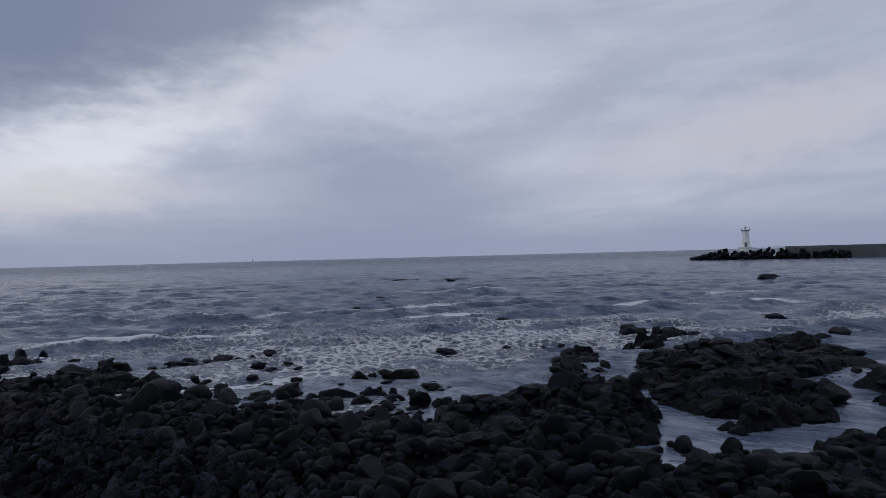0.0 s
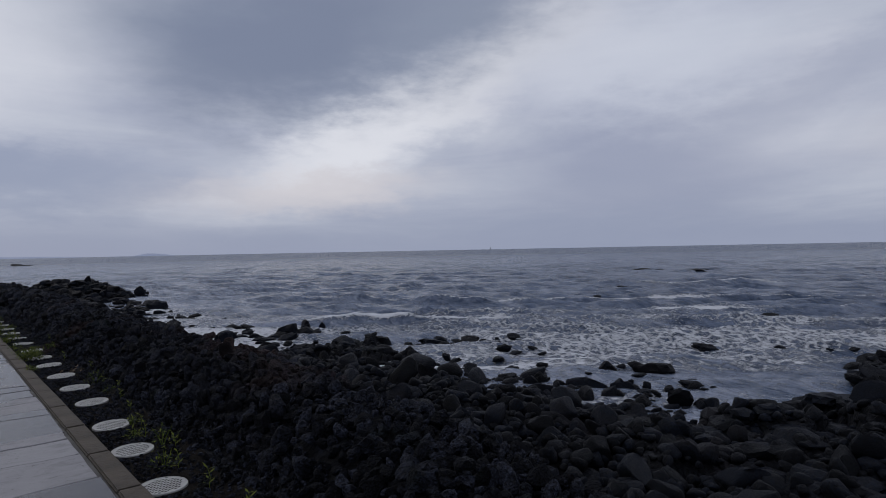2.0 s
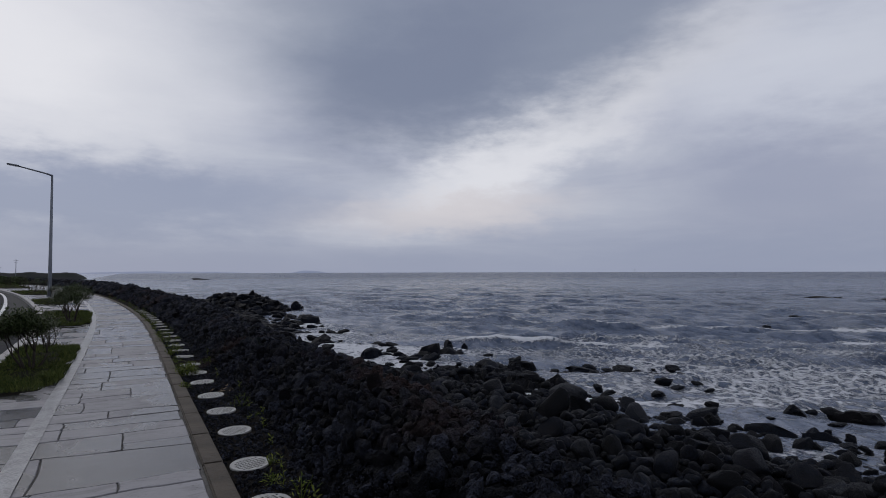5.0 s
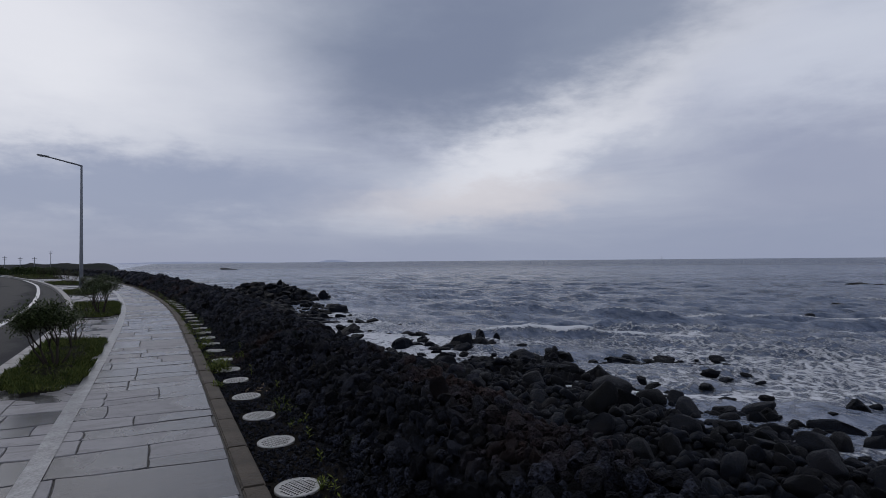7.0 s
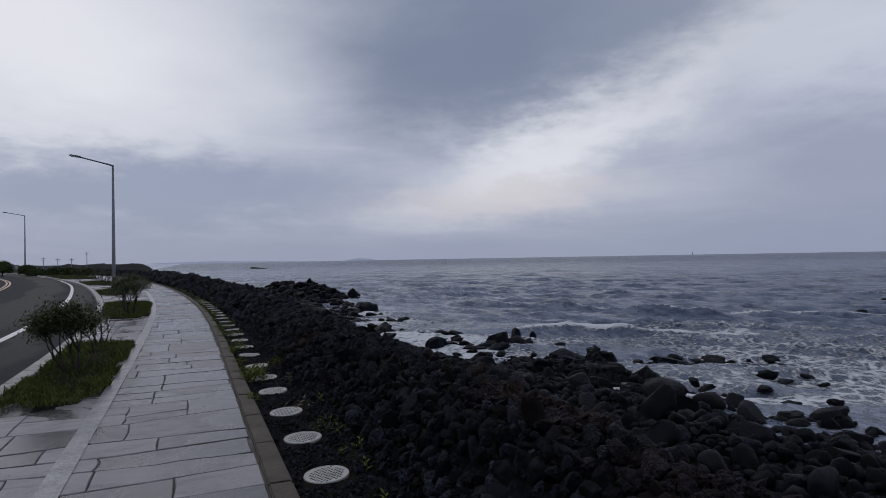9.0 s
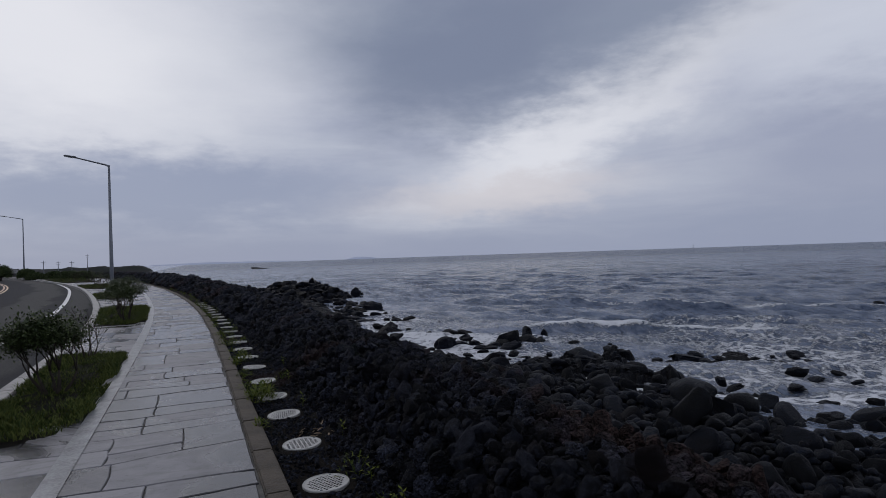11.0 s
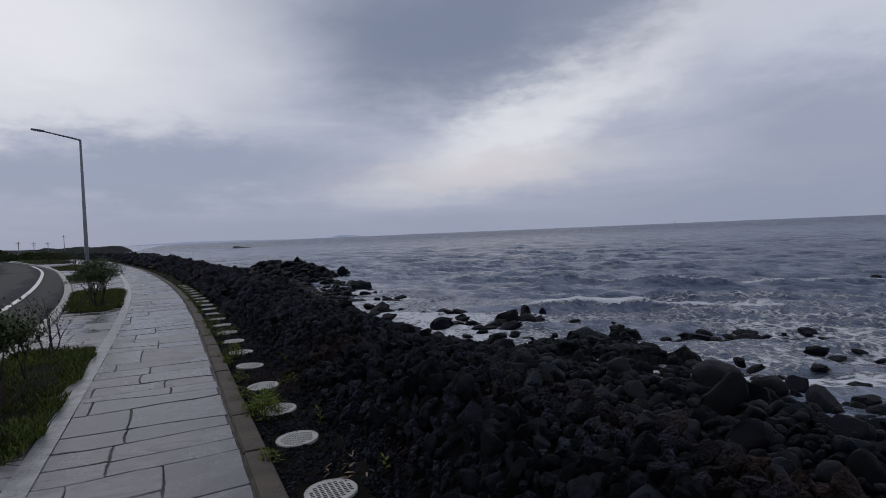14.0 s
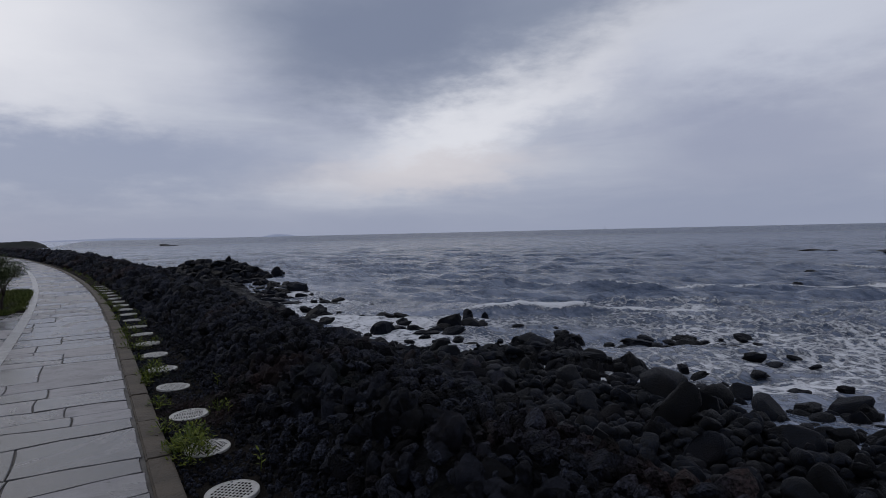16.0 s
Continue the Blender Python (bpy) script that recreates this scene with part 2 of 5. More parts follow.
DRY = plain("dry_leaf", rgb(0.12, 0.08, 0.05), rgb(0.25, 0.19, 0.13), 0.7, 8, 0.2, island=True)
LAND = plain("far_land", rgb(0.014, 0.018, 0.016), rgb(0.030, 0.031, 0.032), 0.95, 0.09, 0.2, specular=0.05)
# aerial haze is painted into this base colour: pale blue, close to the sky
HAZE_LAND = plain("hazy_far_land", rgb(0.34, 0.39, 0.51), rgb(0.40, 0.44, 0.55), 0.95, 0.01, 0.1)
WHITE_WALL = plain("white_painted_concrete", rgb(0.78, 0.78, 0.78), rgb(0.66, 0.67, 0.68), 0.6, 0.3, 0.1)
CONCRETE = plain("dark_wet_concrete", rgb(0.06, 0.062, 0.068), rgb(0.10, 0.10, 0.105), 0.7, 0.15, 0.2)


def sea_build(n, b):
    p = coords(n)
    foam = n.add("ShaderNodeAttribute", attribute_name="foam").outputs["Fac"]
    chop = n.add("ShaderNodeAttribute", attribute_name="chop").outputs["Fac"]
    along = n.add("ShaderNodeMapping", {"Vector": p, "Rotation": (0, 0, radians(-38.5)), "Scale": (1.0, 0.28, 1.0)}).outputs[0]
    lace = n.noise(along, 5.0, 8, 0.72, 1.3)
    fine = n.noise(p, 9.0, 6, 0.65, 1.0)
    web = n.add("ShaderNodeTexVoronoi", {"Vector": p, "Scale": 1.9}, feature="DISTANCE_TO_EDGE").outputs["Distance"]
    f = n.math("ADD", n.math("ADD", n.math("MULTIPLY", lace, 0.62), n.math("MULTIPLY", fine, 0.36)), n.step(web, 0.0, 0.28, 0.08, -0.03))
    mask = n.step(n.math("ADD", f, foam), 0.885, 1.015)
    # broken light and dark of small wave faces, painted into the water between crests
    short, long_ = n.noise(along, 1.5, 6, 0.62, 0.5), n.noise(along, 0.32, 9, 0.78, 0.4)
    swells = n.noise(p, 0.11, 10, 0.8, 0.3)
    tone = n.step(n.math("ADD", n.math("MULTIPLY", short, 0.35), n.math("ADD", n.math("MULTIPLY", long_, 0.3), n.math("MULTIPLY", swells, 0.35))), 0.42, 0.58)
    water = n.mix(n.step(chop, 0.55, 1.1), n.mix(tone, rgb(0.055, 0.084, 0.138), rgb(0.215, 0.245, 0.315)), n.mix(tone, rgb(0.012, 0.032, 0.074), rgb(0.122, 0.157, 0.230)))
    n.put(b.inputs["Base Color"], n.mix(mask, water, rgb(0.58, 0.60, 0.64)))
    swell = n.step(chop, 0.5, 2.4, 0.10, 0.3)
    n.put(b.inputs["Roughness"], n.math("MAXIMUM", swell, n.step(mask, 0.0, 1.0, 0.1, 0.7)))
    b.inputs["IOR"].default_value = 1.33
    ripples = n.math("ADD", n.noise(along, 4.0, 5, 0.6, 0.4), n.math("MULTIPLY", n.noise(along, 0.9, 4, 0.55, 0.5), 2.2))
    relief(n, b, n.math("ADD", n.math("MULTIPLY", ripples, chop), n.math("MULTIPLY", mask, 0.3)), 1.0, 0.30)


WATER = material("grey_sea_water", sea_build)


# ---- geometry helpers ----
rng = np.random.default_rng(7)


def hashed(ix, iy, iz):
    h = (ix * 374761393 + iy * 668265263 + iz * 2147483647 + 1013904223) & 0xFFFFFFFF
    h = ((h ^ (h >> 13)) * 1274126177) & 0xFFFFFFFF
    return ((h ^ (h >> 16)) & 0xFFFF) / 65535.0


def vnoise(x, y, z=0.0):
    """Smooth value noise from 0 to 1, for arrays."""
    x, y, z = np.broadcast_arrays(np.asarray(x, float), np.asarray(y, float), np.asarray(z, float))
    fx, fy, fz = np.floor(x), np.floor(y), np.floor(z)
    u, v, w = x - fx, y - fy, z - fz
    u, v, w = u * u * (3 - 2 * u), v * v * (3 - 2 * v), w * w * (3 - 2 * w)
    ix, iy, iz = fx.astype(np.int64), fy.astype(np.int64), fz.astype(np.int64)
    total = 0.0
    for a in (0, 1):
        for b in (0, 1):
            for c in (0, 1):
                total = total + hashed(ix + a, iy + b, iz + c) * (u if a else 1 - u) * (v if b else 1 - v) * (w if c else 1 - w)
    return total


def fbm(x, y, z=0.0, octaves=4, gain=0.5):
    s, amp, norm = 0.0, 1.0, 0.0
    for k in range(octaves):
        s = s + amp * vnoise(x * 2**k + 17.3 * k, y * 2**k + 5.1 * k, z * 2**k + 2.7 * k)
        norm += amp
        amp *= gain
    return s / norm


def cells(x, y, size, seed):
    """Irregular cells in plan: distance to the nearest crack, and each cell's own number."""
    ix, iy = np.floor(x / size).astype(np.int64), np.floor(y / size).astype(np.int64)
    near, second, own = np.full(np.shape(x), 9.0), np.full(np.shape(x), 9.0), np.zeros(np.shape(x))
    for a in (-1, 0, 1):
        for b in (-1, 0, 1):
            jx, jy = ix + a, iy + b
            d = np.hypot(jx + hashed(jx, jy, seed) - x / size, jy + hashed(jx, jy, seed + 5) - y / size)
            closer = d < near
            second = np.where(closer, near, np.minimum(second, d))
            own = np.where(closer, hashed(jx, jy, seed + 9), own)
            near = np.where(closer, d, near)
    return second - near, own


def broken(x, y):
    """Relief of cracked lava: blocks of two sizes at uneven heights with clefts between them."""
    wx, wy = x + (fbm(x * 0.8, y * 0.8, 11.0, 2) - 0.5) * 1.6, y + (fbm(x * 0.8, y * 0.8, 15.0, 2) - 0.5) * 1.6
    crack, own = cells(wx, wy * 1.25, 1.5, 3)
    crack2, own2 = cells(wx * 1.2, wy, 0.55, 21)
    return (own - 0.5) * 0.62 - 0.30 * np.clip(1 - crack / 0.16, 0, 1) + (own2 - 0.5) * 0.22 - 0.13 * np.clip(1 - crack2 / 0.2, 0, 1)


def mesh_of(name, verts, faces, mat, smooth=True):
    """A mesh from arrays; faces all have the same number of corners."""
    verts, faces = np.asarray(verts, np.float32), np.asarray(faces, np.int32)
    me = bpy.data.meshes.new(name)
    k = faces.shape[1]
    me.vertices.add(len(verts))
    me.vertices.foreach_set("co", verts.ravel())
    me.loops.add(faces.size)
    me.loops.foreach_set("vertex_index", faces.ravel())
    me.polygons.add(len(faces))
    me.polygons.foreach_set("loop_start", np.arange(0, faces.size, k, dtype=np.int32))
    me.polygons.foreach_set("use_smooth", np.full(len(faces), smooth))
    me.update(calc_edges=True)
    me.materials.append(mat)
    return me


def mesh_bm(name, bm, mat, smooth=False):
    me = bpy.data.meshes.new(name)
    for f in bm.faces:
        f.smooth = smooth
    bm.normal_update()
    bm.to_mesh(me)
    bm.free()
    me.materials.append(mat)
    return me


def part(name, bm, mat, parent, label="", smooth=False):
    ob = new(name, mesh_bm(name, bm, mat, smooth) if isinstance(bm, bmesh.types.BMesh) else bm)
    ob.parent = parent
    if label:
        ob["label"] = label
    return ob


def empty(name, x, y, z):
    ob = new(name)
    ob.location = (x, y, z)
    return ob


def box(bm, x0, x1, y0, y1, z0, z1, bevel=0.0):
    made = bmesh.ops.create_cube(bm, size=1.0, matrix=Matrix.LocRotScale(((x0 + x1) / 2, (y0 + y1) / 2, (z0 + z1) / 2), None, (x1 - x0, y1 - y0, z1 - z0)))
    if bevel:
        edges = list({e for v in made["verts"] for e in v.link_edges})
        bmesh.ops.bevel(bm, geom=edges, offset=bevel, segments=2, affect="EDGES")


def tube(bm, points, radii, sides=8):
    """A tapered tube along points."""
    rings = []
    for i, p in enumerate(points):
        a, b = Vector(points[max(i - 1, 0)]), Vector(points[min(i + 1, len(points) - 1)])
        q = (b - a).normalized().to_track_quat("Z", "Y")
        rings.append([bm.verts.new(Vector(p) + q @ Vector((radii[i] * math.cos(2 * math.pi * k / sides), radii[i] * math.sin(2 * math.pi * k / sides), 0))) for k in range(sides)])
    for r, s in zip(rings, rings[1:]):
        for k in range(sides):
            bm.faces.new((r[k], r[(k + 1) % sides], s[(k + 1) % sides], s[k]))
    bm.faces.new(list(reversed(rings[0])))
    bm.faces.new(rings[-1])


# ---- the plan: lines that bend with the coast ----
def curve_of(ys, xs):
    yy = np.linspace(ys[0], ys[-1], 600)
    xx = np.interp(yy, ys, xs)
    for _ in range(2):
        k = np.ones(31) / 31
        xx = np.convolve(np.pad(xx, 15, mode="reflect", reflect_type="odd"), k, "valid")
    return lambda y: np.interp(y, yy, xx)


kerb_x = curve_of([-60, 17, 22, 28, 35.5, 46, 59, 73, 95, 125, 170], [0.93, 0.95, 0.92, 0.62, 0.05, -1.0, -2.85, -5.0, -10, -19, -36])
road_x = curve_of([-60, 17, 21.5, 27.5, 36, 55, 71, 117, 170], [-1.74, -1.74, -1.85, -2.5, -3.65, -6.85, -10.5, -22.6, -42])
lane_x = curve_of([-60, 15, 19, 23, 28.5, 34.3, 44, 59.7, 83.7, 128, 170], [-3.25, -3.27, -3.3, -3.5, -3.95, -4.55, -5.9, -8.35, -13.6, -26, -44])
middle_x = curve_of([-60, 15, 53, 70, 84.5, 106, 170], [-6.6, -6.7, -11.5, -14.9, -18.6, -25, -52])
shore_x = curve_of([-60, -8, 0, 4, 9, 14, 19, 24, 27, 34, 45, 58, 74, 80, 95, 130, 170], [20, 19, 17.2, 16.4, 15.2, 14.6, 15.2, 13.6, 11.6, 11.7, 11.6, 12.6, 13.2, 15, 2, -8, -28])


POOLS = ((16.5, -0.9, 1.3), (23.9, -3.3, 1.45), (18.5, -2.7, 1.2), (14.8, 0.9, 0.9), (20.9, -3.9, 1.0), (17.6, 0.8, 0.9), (20.3, 3.3, 1.0), (19.2, 1.7, 0.7))


def in_pool(x, y):
    return any(math.hypot(x - cx + 0.4, y - cy) < 1.15 * rad_ for cx, cy, rad_ in POOLS)


def berm_height(x, y):
    """Height of the ground from the kerb down to the sea bed."""
    u = x - kerb_x(y)
    top = np.interp(y, [-60, -2, 1.5, 5, 30, 60, 170], [-0.9, -0.5, 0.15, 0.46, 0.50, 0.55, 0.5])
    shape = np.interp(u, [0.1, 0.60, 0.78, 1.2, 1.65, 2.0, 3.0, 4.4, 6.0, 8.0], [0.0, 0.0, 0.12, 0.85, 1.0, 0.9, 0.0, 0.0, 0.0, 0.0])
    slope = np.interp(u, [2.0, 3.0, 4.6, 7.0, 10.0], [0.0, -0.75, -1.95, -2.45, -2.75])
    s = x - shore_x(y)
    beach = np.interp(s, [-8, -3, 0, 2, 5, 12], [0.0, 0.0, -0.45, -0.9, -1.6, -3.0])
    h = -0.03 + shape * top + slope + beach
    h = h + np.where(u > 0.7, 1, 0) * ((fbm(x * 0.9, y * 0.9) - 0.5) * 0.22)
    # low lava platforms at the start of the walk, cut by channels and pools
    rough = (fbm(x * 0.55, y * 0.55, 4.0, 5) - 0.5)
    blocks = broken(x, y)
    h = h + np.clip((u - 7.5) / 3, 0, 1) * blocks * 0.45
    for cx, cy, rx, ry, z, lean in ((16.8, 4.4, 3.4, 3.2, -2.62, 0.0), (18.0, 3.6, 1.6, 1.5, -2.35, 0.0), (27.0, 0.6, 6.4, 2.7, -2.72, -0.28), (30.5, -2.6, 5.2, 2.4, -2.8, 0.0), (24.2, 0.2, 2.6, 1.7, -2.45, 0.0), (22.2, -0.9, 3.3, 2.6, -2.72, 0.0), (17.0, -1.9, 2.6, 2.4, -2.92, 0.0), (22, -9, 9, 5.0, -2.62, 0.0), (26.6, 6.3, 1.7, 0.9, -2.85, 0.0),
                                    (33, 4.2, 3.2, 1.0, -2.9, 0.0), (23.8, 5.9, 1.1, 0.7, -2.75, 0.0), (16.4, 26.4, 2.0, 1.1, -2.8, 0.0), (13.8, 24.6, 2.2, 1.3, -2.7, 0.0), (15.4, 22.6, 1.5, 2.2, -2.72, 0.0)):
        px, py = x - cx, y - cy - lean * (x - cx)
        d = np.sqrt((px / rx) ** 2 + (py / ry) ** 2) + rough * 1.1
        h = np.maximum(h, z + rough * 1.0 + blocks - 2.4 * np.clip(d - 0.72, 0, 2) ** 1.2)
    for cx, cy, r in POOLS:
        d = np.sqrt((x - cx) ** 2 + (y - cy) ** 2) / r + rough * 1.2
        h = h - 1.5 * np.clip(1.25 - d, 0, 1)
    # the far point of black rock that runs out into the water
    d = np.sqrt(((x - 11.8) / 5.6) ** 2 + ((y - 78) / 4.5) ** 2) + rough * 0.8
    h = np.maximum(h, -1.65 + rough * 1.6 - 2.4 * np.clip(d - 0.55, 0, 3))
    return h


def ground_at(x, y):
    return float(berm_height(np.array([x]), np.array([y]))[0])


def ribbon(left, right, ys, z):
    """Vertices and faces of a strip between two plan lines."""
    v, f = [], []
    for y in ys:
        v += [(float(left(y)), y, z), (float(right(y)), y, z)]
    for i in range(len(ys) - 1):
        f.append((2 * i, 2 * i + 1, 2 * i + 3, 2 * i + 2))
    return v, f


def off(fn, d):
    return lambda y: fn(y) + d


far_ys = np.concatenate([np.arange(-40, 40, 0.5), np.arange(40, 166, 1.5)])

# ---- large structure ----
# land behind the road, one sheet to the horizon
land = new("ground", mesh_of("ground", [(-4500, -4500, -0.5), (0.5, -4500, -0.5), (0.5, -41, -0.5), (0.5, 90, -0.5), (-60, 260, -0.5), (-260, 1200, -0.5), (-400, 4500, -0.5), (-4500, 4500, -0.5)],
                            [(0, 1, 2, 3, 4, 5, 6, 7)], LAND, False))
tagged(land, "dark low coastal land beyond the road", "ground", kind="structure")

# the shore: berm, beach and sea bed
u_steps = np.concatenate([np.arange(0.10, 5.0, 0.1), np.arange(5.0, 34, 0.14), np.arange(34, 42, 0.3)])
y_steps = np.concatenate([np.arange(-26, -12, 0.3), np.arange(-12, 30, 0.13), np.arange(30, 90, 0.5), np.arange(90, 168, 1.5)])
gu, gy = np.meshgrid(u_steps, y_steps)
gx = gu + kerb_x(gy)
gz = berm_height(gx, gy)
lumps = 1 - np.abs(2 * fbm(gx * 1.3, gy * 1.3, 8.0, 3) - 1)
gz = gz + np.where(gu > 6.0, (lumps - 0.75) * 0.3 + (fbm(gx * 3.3, gy * 3.3, 3.0, 3) - 0.5) * 0.30, np.where(gu > 0.65, (fbm(gx * 5, gy * 5, 1.0, 2) - 0.5) * 0.16, (fbm(gx * 9, gy * 9, 1.0, 2) - 0.5) * 0.03))
gz = gz - 0.07 * np.clip((gu - 0.72) / 0.1, 0, 1) * np.clip((14 - gu) / 3, 0, 1)
idx = np.arange(gu.size).reshape(gu.shape)
shore_faces = np.stack([idx[:-1, :-1], idx[:-1, 1:], idx[1:, 1:], idx[1:, :-1]], -1)
is_soil = (np.arange(len(u_steps) - 1) < 6)
shore = tagged(new("shore_ground", mesh_of("shore_ground", np.stack([gx, gy, gz], -1).reshape(-1, 3), shore_faces[:, ~is_soil].reshape(-1, 4), SHELF, False)),
               "black wet lava rock shore sloping into the sea", "rocky shore", kind="structure")
soil = tagged(new("soil_strip", mesh_of("soil_strip", np.stack([gx, gy, gz], -1).reshape(-1, 3), shore_faces[:, is_soil].reshape(-1, 4), SOIL)),
              "black volcanic soil strip beside the kerb", "soil", kind="structure")

# the sea: a fan of rings, finest near the shore, with swell, chop and breakers
ang = np.radians(np.concatenate([np.linspace(-24, -7, 24), np.linspace(-6, 102, 660), np.linspace(104, 150, 40)]))
rad = np.concatenate([np.geomspace(9.0, 600, 640), np.geomspace(630, 4700, 40)])
ga, gr = np.meshgrid(ang, rad)
sx, sy = gr * np.sin(ga), 4.0 + gr * np.cos(ga)
p = 0.78 * sx + 0.62 * sy + (fbm(sx * 0.05, sy * 0.05, 2.0, 3) - 0.5) * 16
q = -0.62 * sx + 0.78 * sy
out = sx - shore_x(np.clip(sy, -60, 165))
deep = np.clip(out / 14, 0, 1)
sz = (fbm(p * 0.24, q * 0.07, 1.0, 3) - 0.5) * 0.22 * (0.2 + 0.8 * deep) * np.clip((420 - gr) / 300, 0, 1)
push_x, push_y = np.zeros_like(sx), np.zeros_like(sx)
ws = np.random.default_rng(23)
for length in np.geomspace(0.5, 8.0, 54):
    way = math.atan2(0.62, 0.78) + ws.normal(0, 0.34 + 0.35 * (length < 2.5))
    dx, dy, turn = math.cos(way), math.sin(way), 2 * math.pi / length
    high = 0.078 * length / (2 * math.pi) * min(1.0, (2.6 / length) ** 0.8) * ws.uniform(0.6, 1.3) * np.clip(length / (0.017 * gr) - 1, 0, 1) * (0.28 + 0.72 * deep) * (0.35 + 1.3 * vnoise(sx * 0.09 + length * 7, sy * 0.09, length))
    at = turn * (dx * sx + dy * sy) + ws.uniform(0, 6.283)
    sz += high * np.cos(at)
    push_x -= 0.85 * high * dx * np.sin(at)
    push_y -= 0.85 * high * dy * np.sin(at)
streaks = fbm(p * 0.5, q * 0.09, 5.0, 4) - 0.5
crest = np.zeros_like(sx)
foam = 0.135 + 0.30 * np.exp(-((p - 33) / 15) ** 2) + (fbm(sx * 0.09, sy * 0.09, 5.0, 3) - 0.5) * 0.30 + streaks * 0.42
for at, high, wide, back, start, end in ((25.5, 0.16, 0.5, 2.0, -14, 10), (37.0, 0.50, 0.85, 6.0, -34, 26), (46, 0.22, 0.7, 4.0, -50, 12), (56, 0.45, 0.9, 5.0, -70, 34), (80, 0.35, 1.4, 5.0, -100, 30), (118, 0.3, 1.6, 5.0, -120, 60)):
    run = vnoise(q * 0.09, at) * np.clip((q - start) / 12, 0, 1) * np.clip((end - q) / 12, 0, 1)
    d = p - at + (vnoise(q * 0.35, at * 3.1) - 0.5) * 1.2
    lift = np.where(d < 0, np.exp(-(d / (wide * 0.7)) ** 2), np.exp(-(d / (wide * 2.8)) ** 2))
    sz += high * lift * (0.25 + 1.0 * run)
    crest += np.exp(-((d - 0.3) / wide) ** 2) * np.clip(run * 3.4 - 0.7, 0, 1)
    foam += 0.22 * np.where(d < 0, 0.2 * np.exp(d / 3.0), np.exp(-np.abs(d) / back)) * run
    foam -= 0.22 * np.exp(-((d + wide * 0.9) / (wide * 0.6)) ** 2) * np.clip(run * 2.0, 0, 1)
foam = foam * np.clip((130 - gr) / 60, 0, 1) + 0.06 * np.clip((gr - 70) / 60, 0, 1)
foam = np.minimum(foam, 0.445) + 0.20 * np.minimum(crest, 1) * np.clip((160 - gr) / 60, 0, 1)
foam += 0.08 * np.exp(-((out - 2.5) / 3.0) ** 2)
foam = np.where(out < -0.5, np.minimum(foam, 0.1), foam)
idx = np.arange(sx.size).reshape(sx.shape)
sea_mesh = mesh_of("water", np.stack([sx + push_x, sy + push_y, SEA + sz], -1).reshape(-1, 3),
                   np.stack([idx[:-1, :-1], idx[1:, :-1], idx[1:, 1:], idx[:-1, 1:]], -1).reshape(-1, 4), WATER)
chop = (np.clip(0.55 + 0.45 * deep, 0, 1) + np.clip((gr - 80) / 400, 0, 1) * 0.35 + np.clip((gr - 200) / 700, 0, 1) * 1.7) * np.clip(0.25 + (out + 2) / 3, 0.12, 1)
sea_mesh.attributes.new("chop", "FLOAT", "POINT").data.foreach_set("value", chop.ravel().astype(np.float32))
sea_mesh.attributes.new("foam", "FLOAT", "POINT").data.foreach_set("value", foam.ravel().astype(np.float32))
tagged(new("water", sea_mesh), "grey choppy sea with white foam and low breakers", "sea", kind="structure")

# road, lines and kerbs
across = np.concatenate([[-9.6], np.arange(-7.5, 0.1, 0.5)])
ga, gy = np.meshgrid(across, far_ys)
gx = road_x(gy) + ga
idx = np.arange(ga.size).reshape(ga.shape)
road_mesh = mesh_of("road", np.stack([gx, gy, np.full_like(gx, -0.12)], -1).reshape(-1, 3), np.stack([idx[:-1, :-1], idx[:-1, 1:], idx[1:, 1:], idx[1:, :-1]], -1).reshape(-1, 4), ASPHALT, False)
damp = np.exp(-((gx - lane_x(gy) + 1.5) / 0.9) ** 2) * (0.5 + vnoise(gx * 0.5, gy * 0.12, 5.0)) + 0.7 * np.exp(-((gx - lane_x(gy) - 0.6) / 0.6) ** 2)
road_mesh.attributes.new("damp", "FLOAT", "POINT").data.foreach_set("value", damp.ravel().astype(np.float32))
road = tagged(new("road", road_mesh), "damp dark asphalt road curving along the coast", "road", kind="structure")


def line_on_road(name, fn, width, mat, label):
    v, f = ribbon(off(fn, -width / 2), off(fn, width / 2), far_ys, -0.115)
    tagged(new(name, mesh_of(name, v, f, mat, False)), label, "road marking", kind="structure")


line_on_road("lane_line", lane_x, 0.17, WHITE_PAINT, "worn white edge line on the asphalt")
line_on_road("centre_line", off(middle_x, -0.13), 0.13, ORANGE_PAINT, "worn orange centre line on the asphalt")
line_on_road("centre_line", off(middle_x, 0.13), 0.13, ORANGE_PAINT, "worn orange centre line on the asphalt")


def wall_strip(name, fn, w, z0, z1, ys, mat):
    """A long low solid with a rectangular section along a plan line."""
    v, f = [], []
    for y in ys:
        x = float(fn(y))
        v += [(x, y, z0), (x, y, z1 - 0.012), (x + 0.012, y, z1), (x + w - 0.012, y, z1), (x + w, y, z1 - 0.012), (x + w, y, z0)]
    for i in range(len(ys) - 1):
        for k in range(5):
            f.append((6 * i + k, 6 * i + 6 + k, 6 * i + 7 + k, 6 * i + 1 + k))
    return mesh_of(name, v, f, mat, False)


# base slab under the paving, and the beds
v, f = ribbon(off(road_x, 0.2), kerb_x, far_ys, -0.016)
slab = tagged(new("pavement", mesh_of("pavement", v, f, MORTAR, False)), "wet grey flagstone promenade with irregular joints", "pavement", kind="structure")
v, f = ribbon(off(kerb_x, -1.45), off(kerb_x, -1.29), np.arange(-14, 75, 0.5), 0.0062)
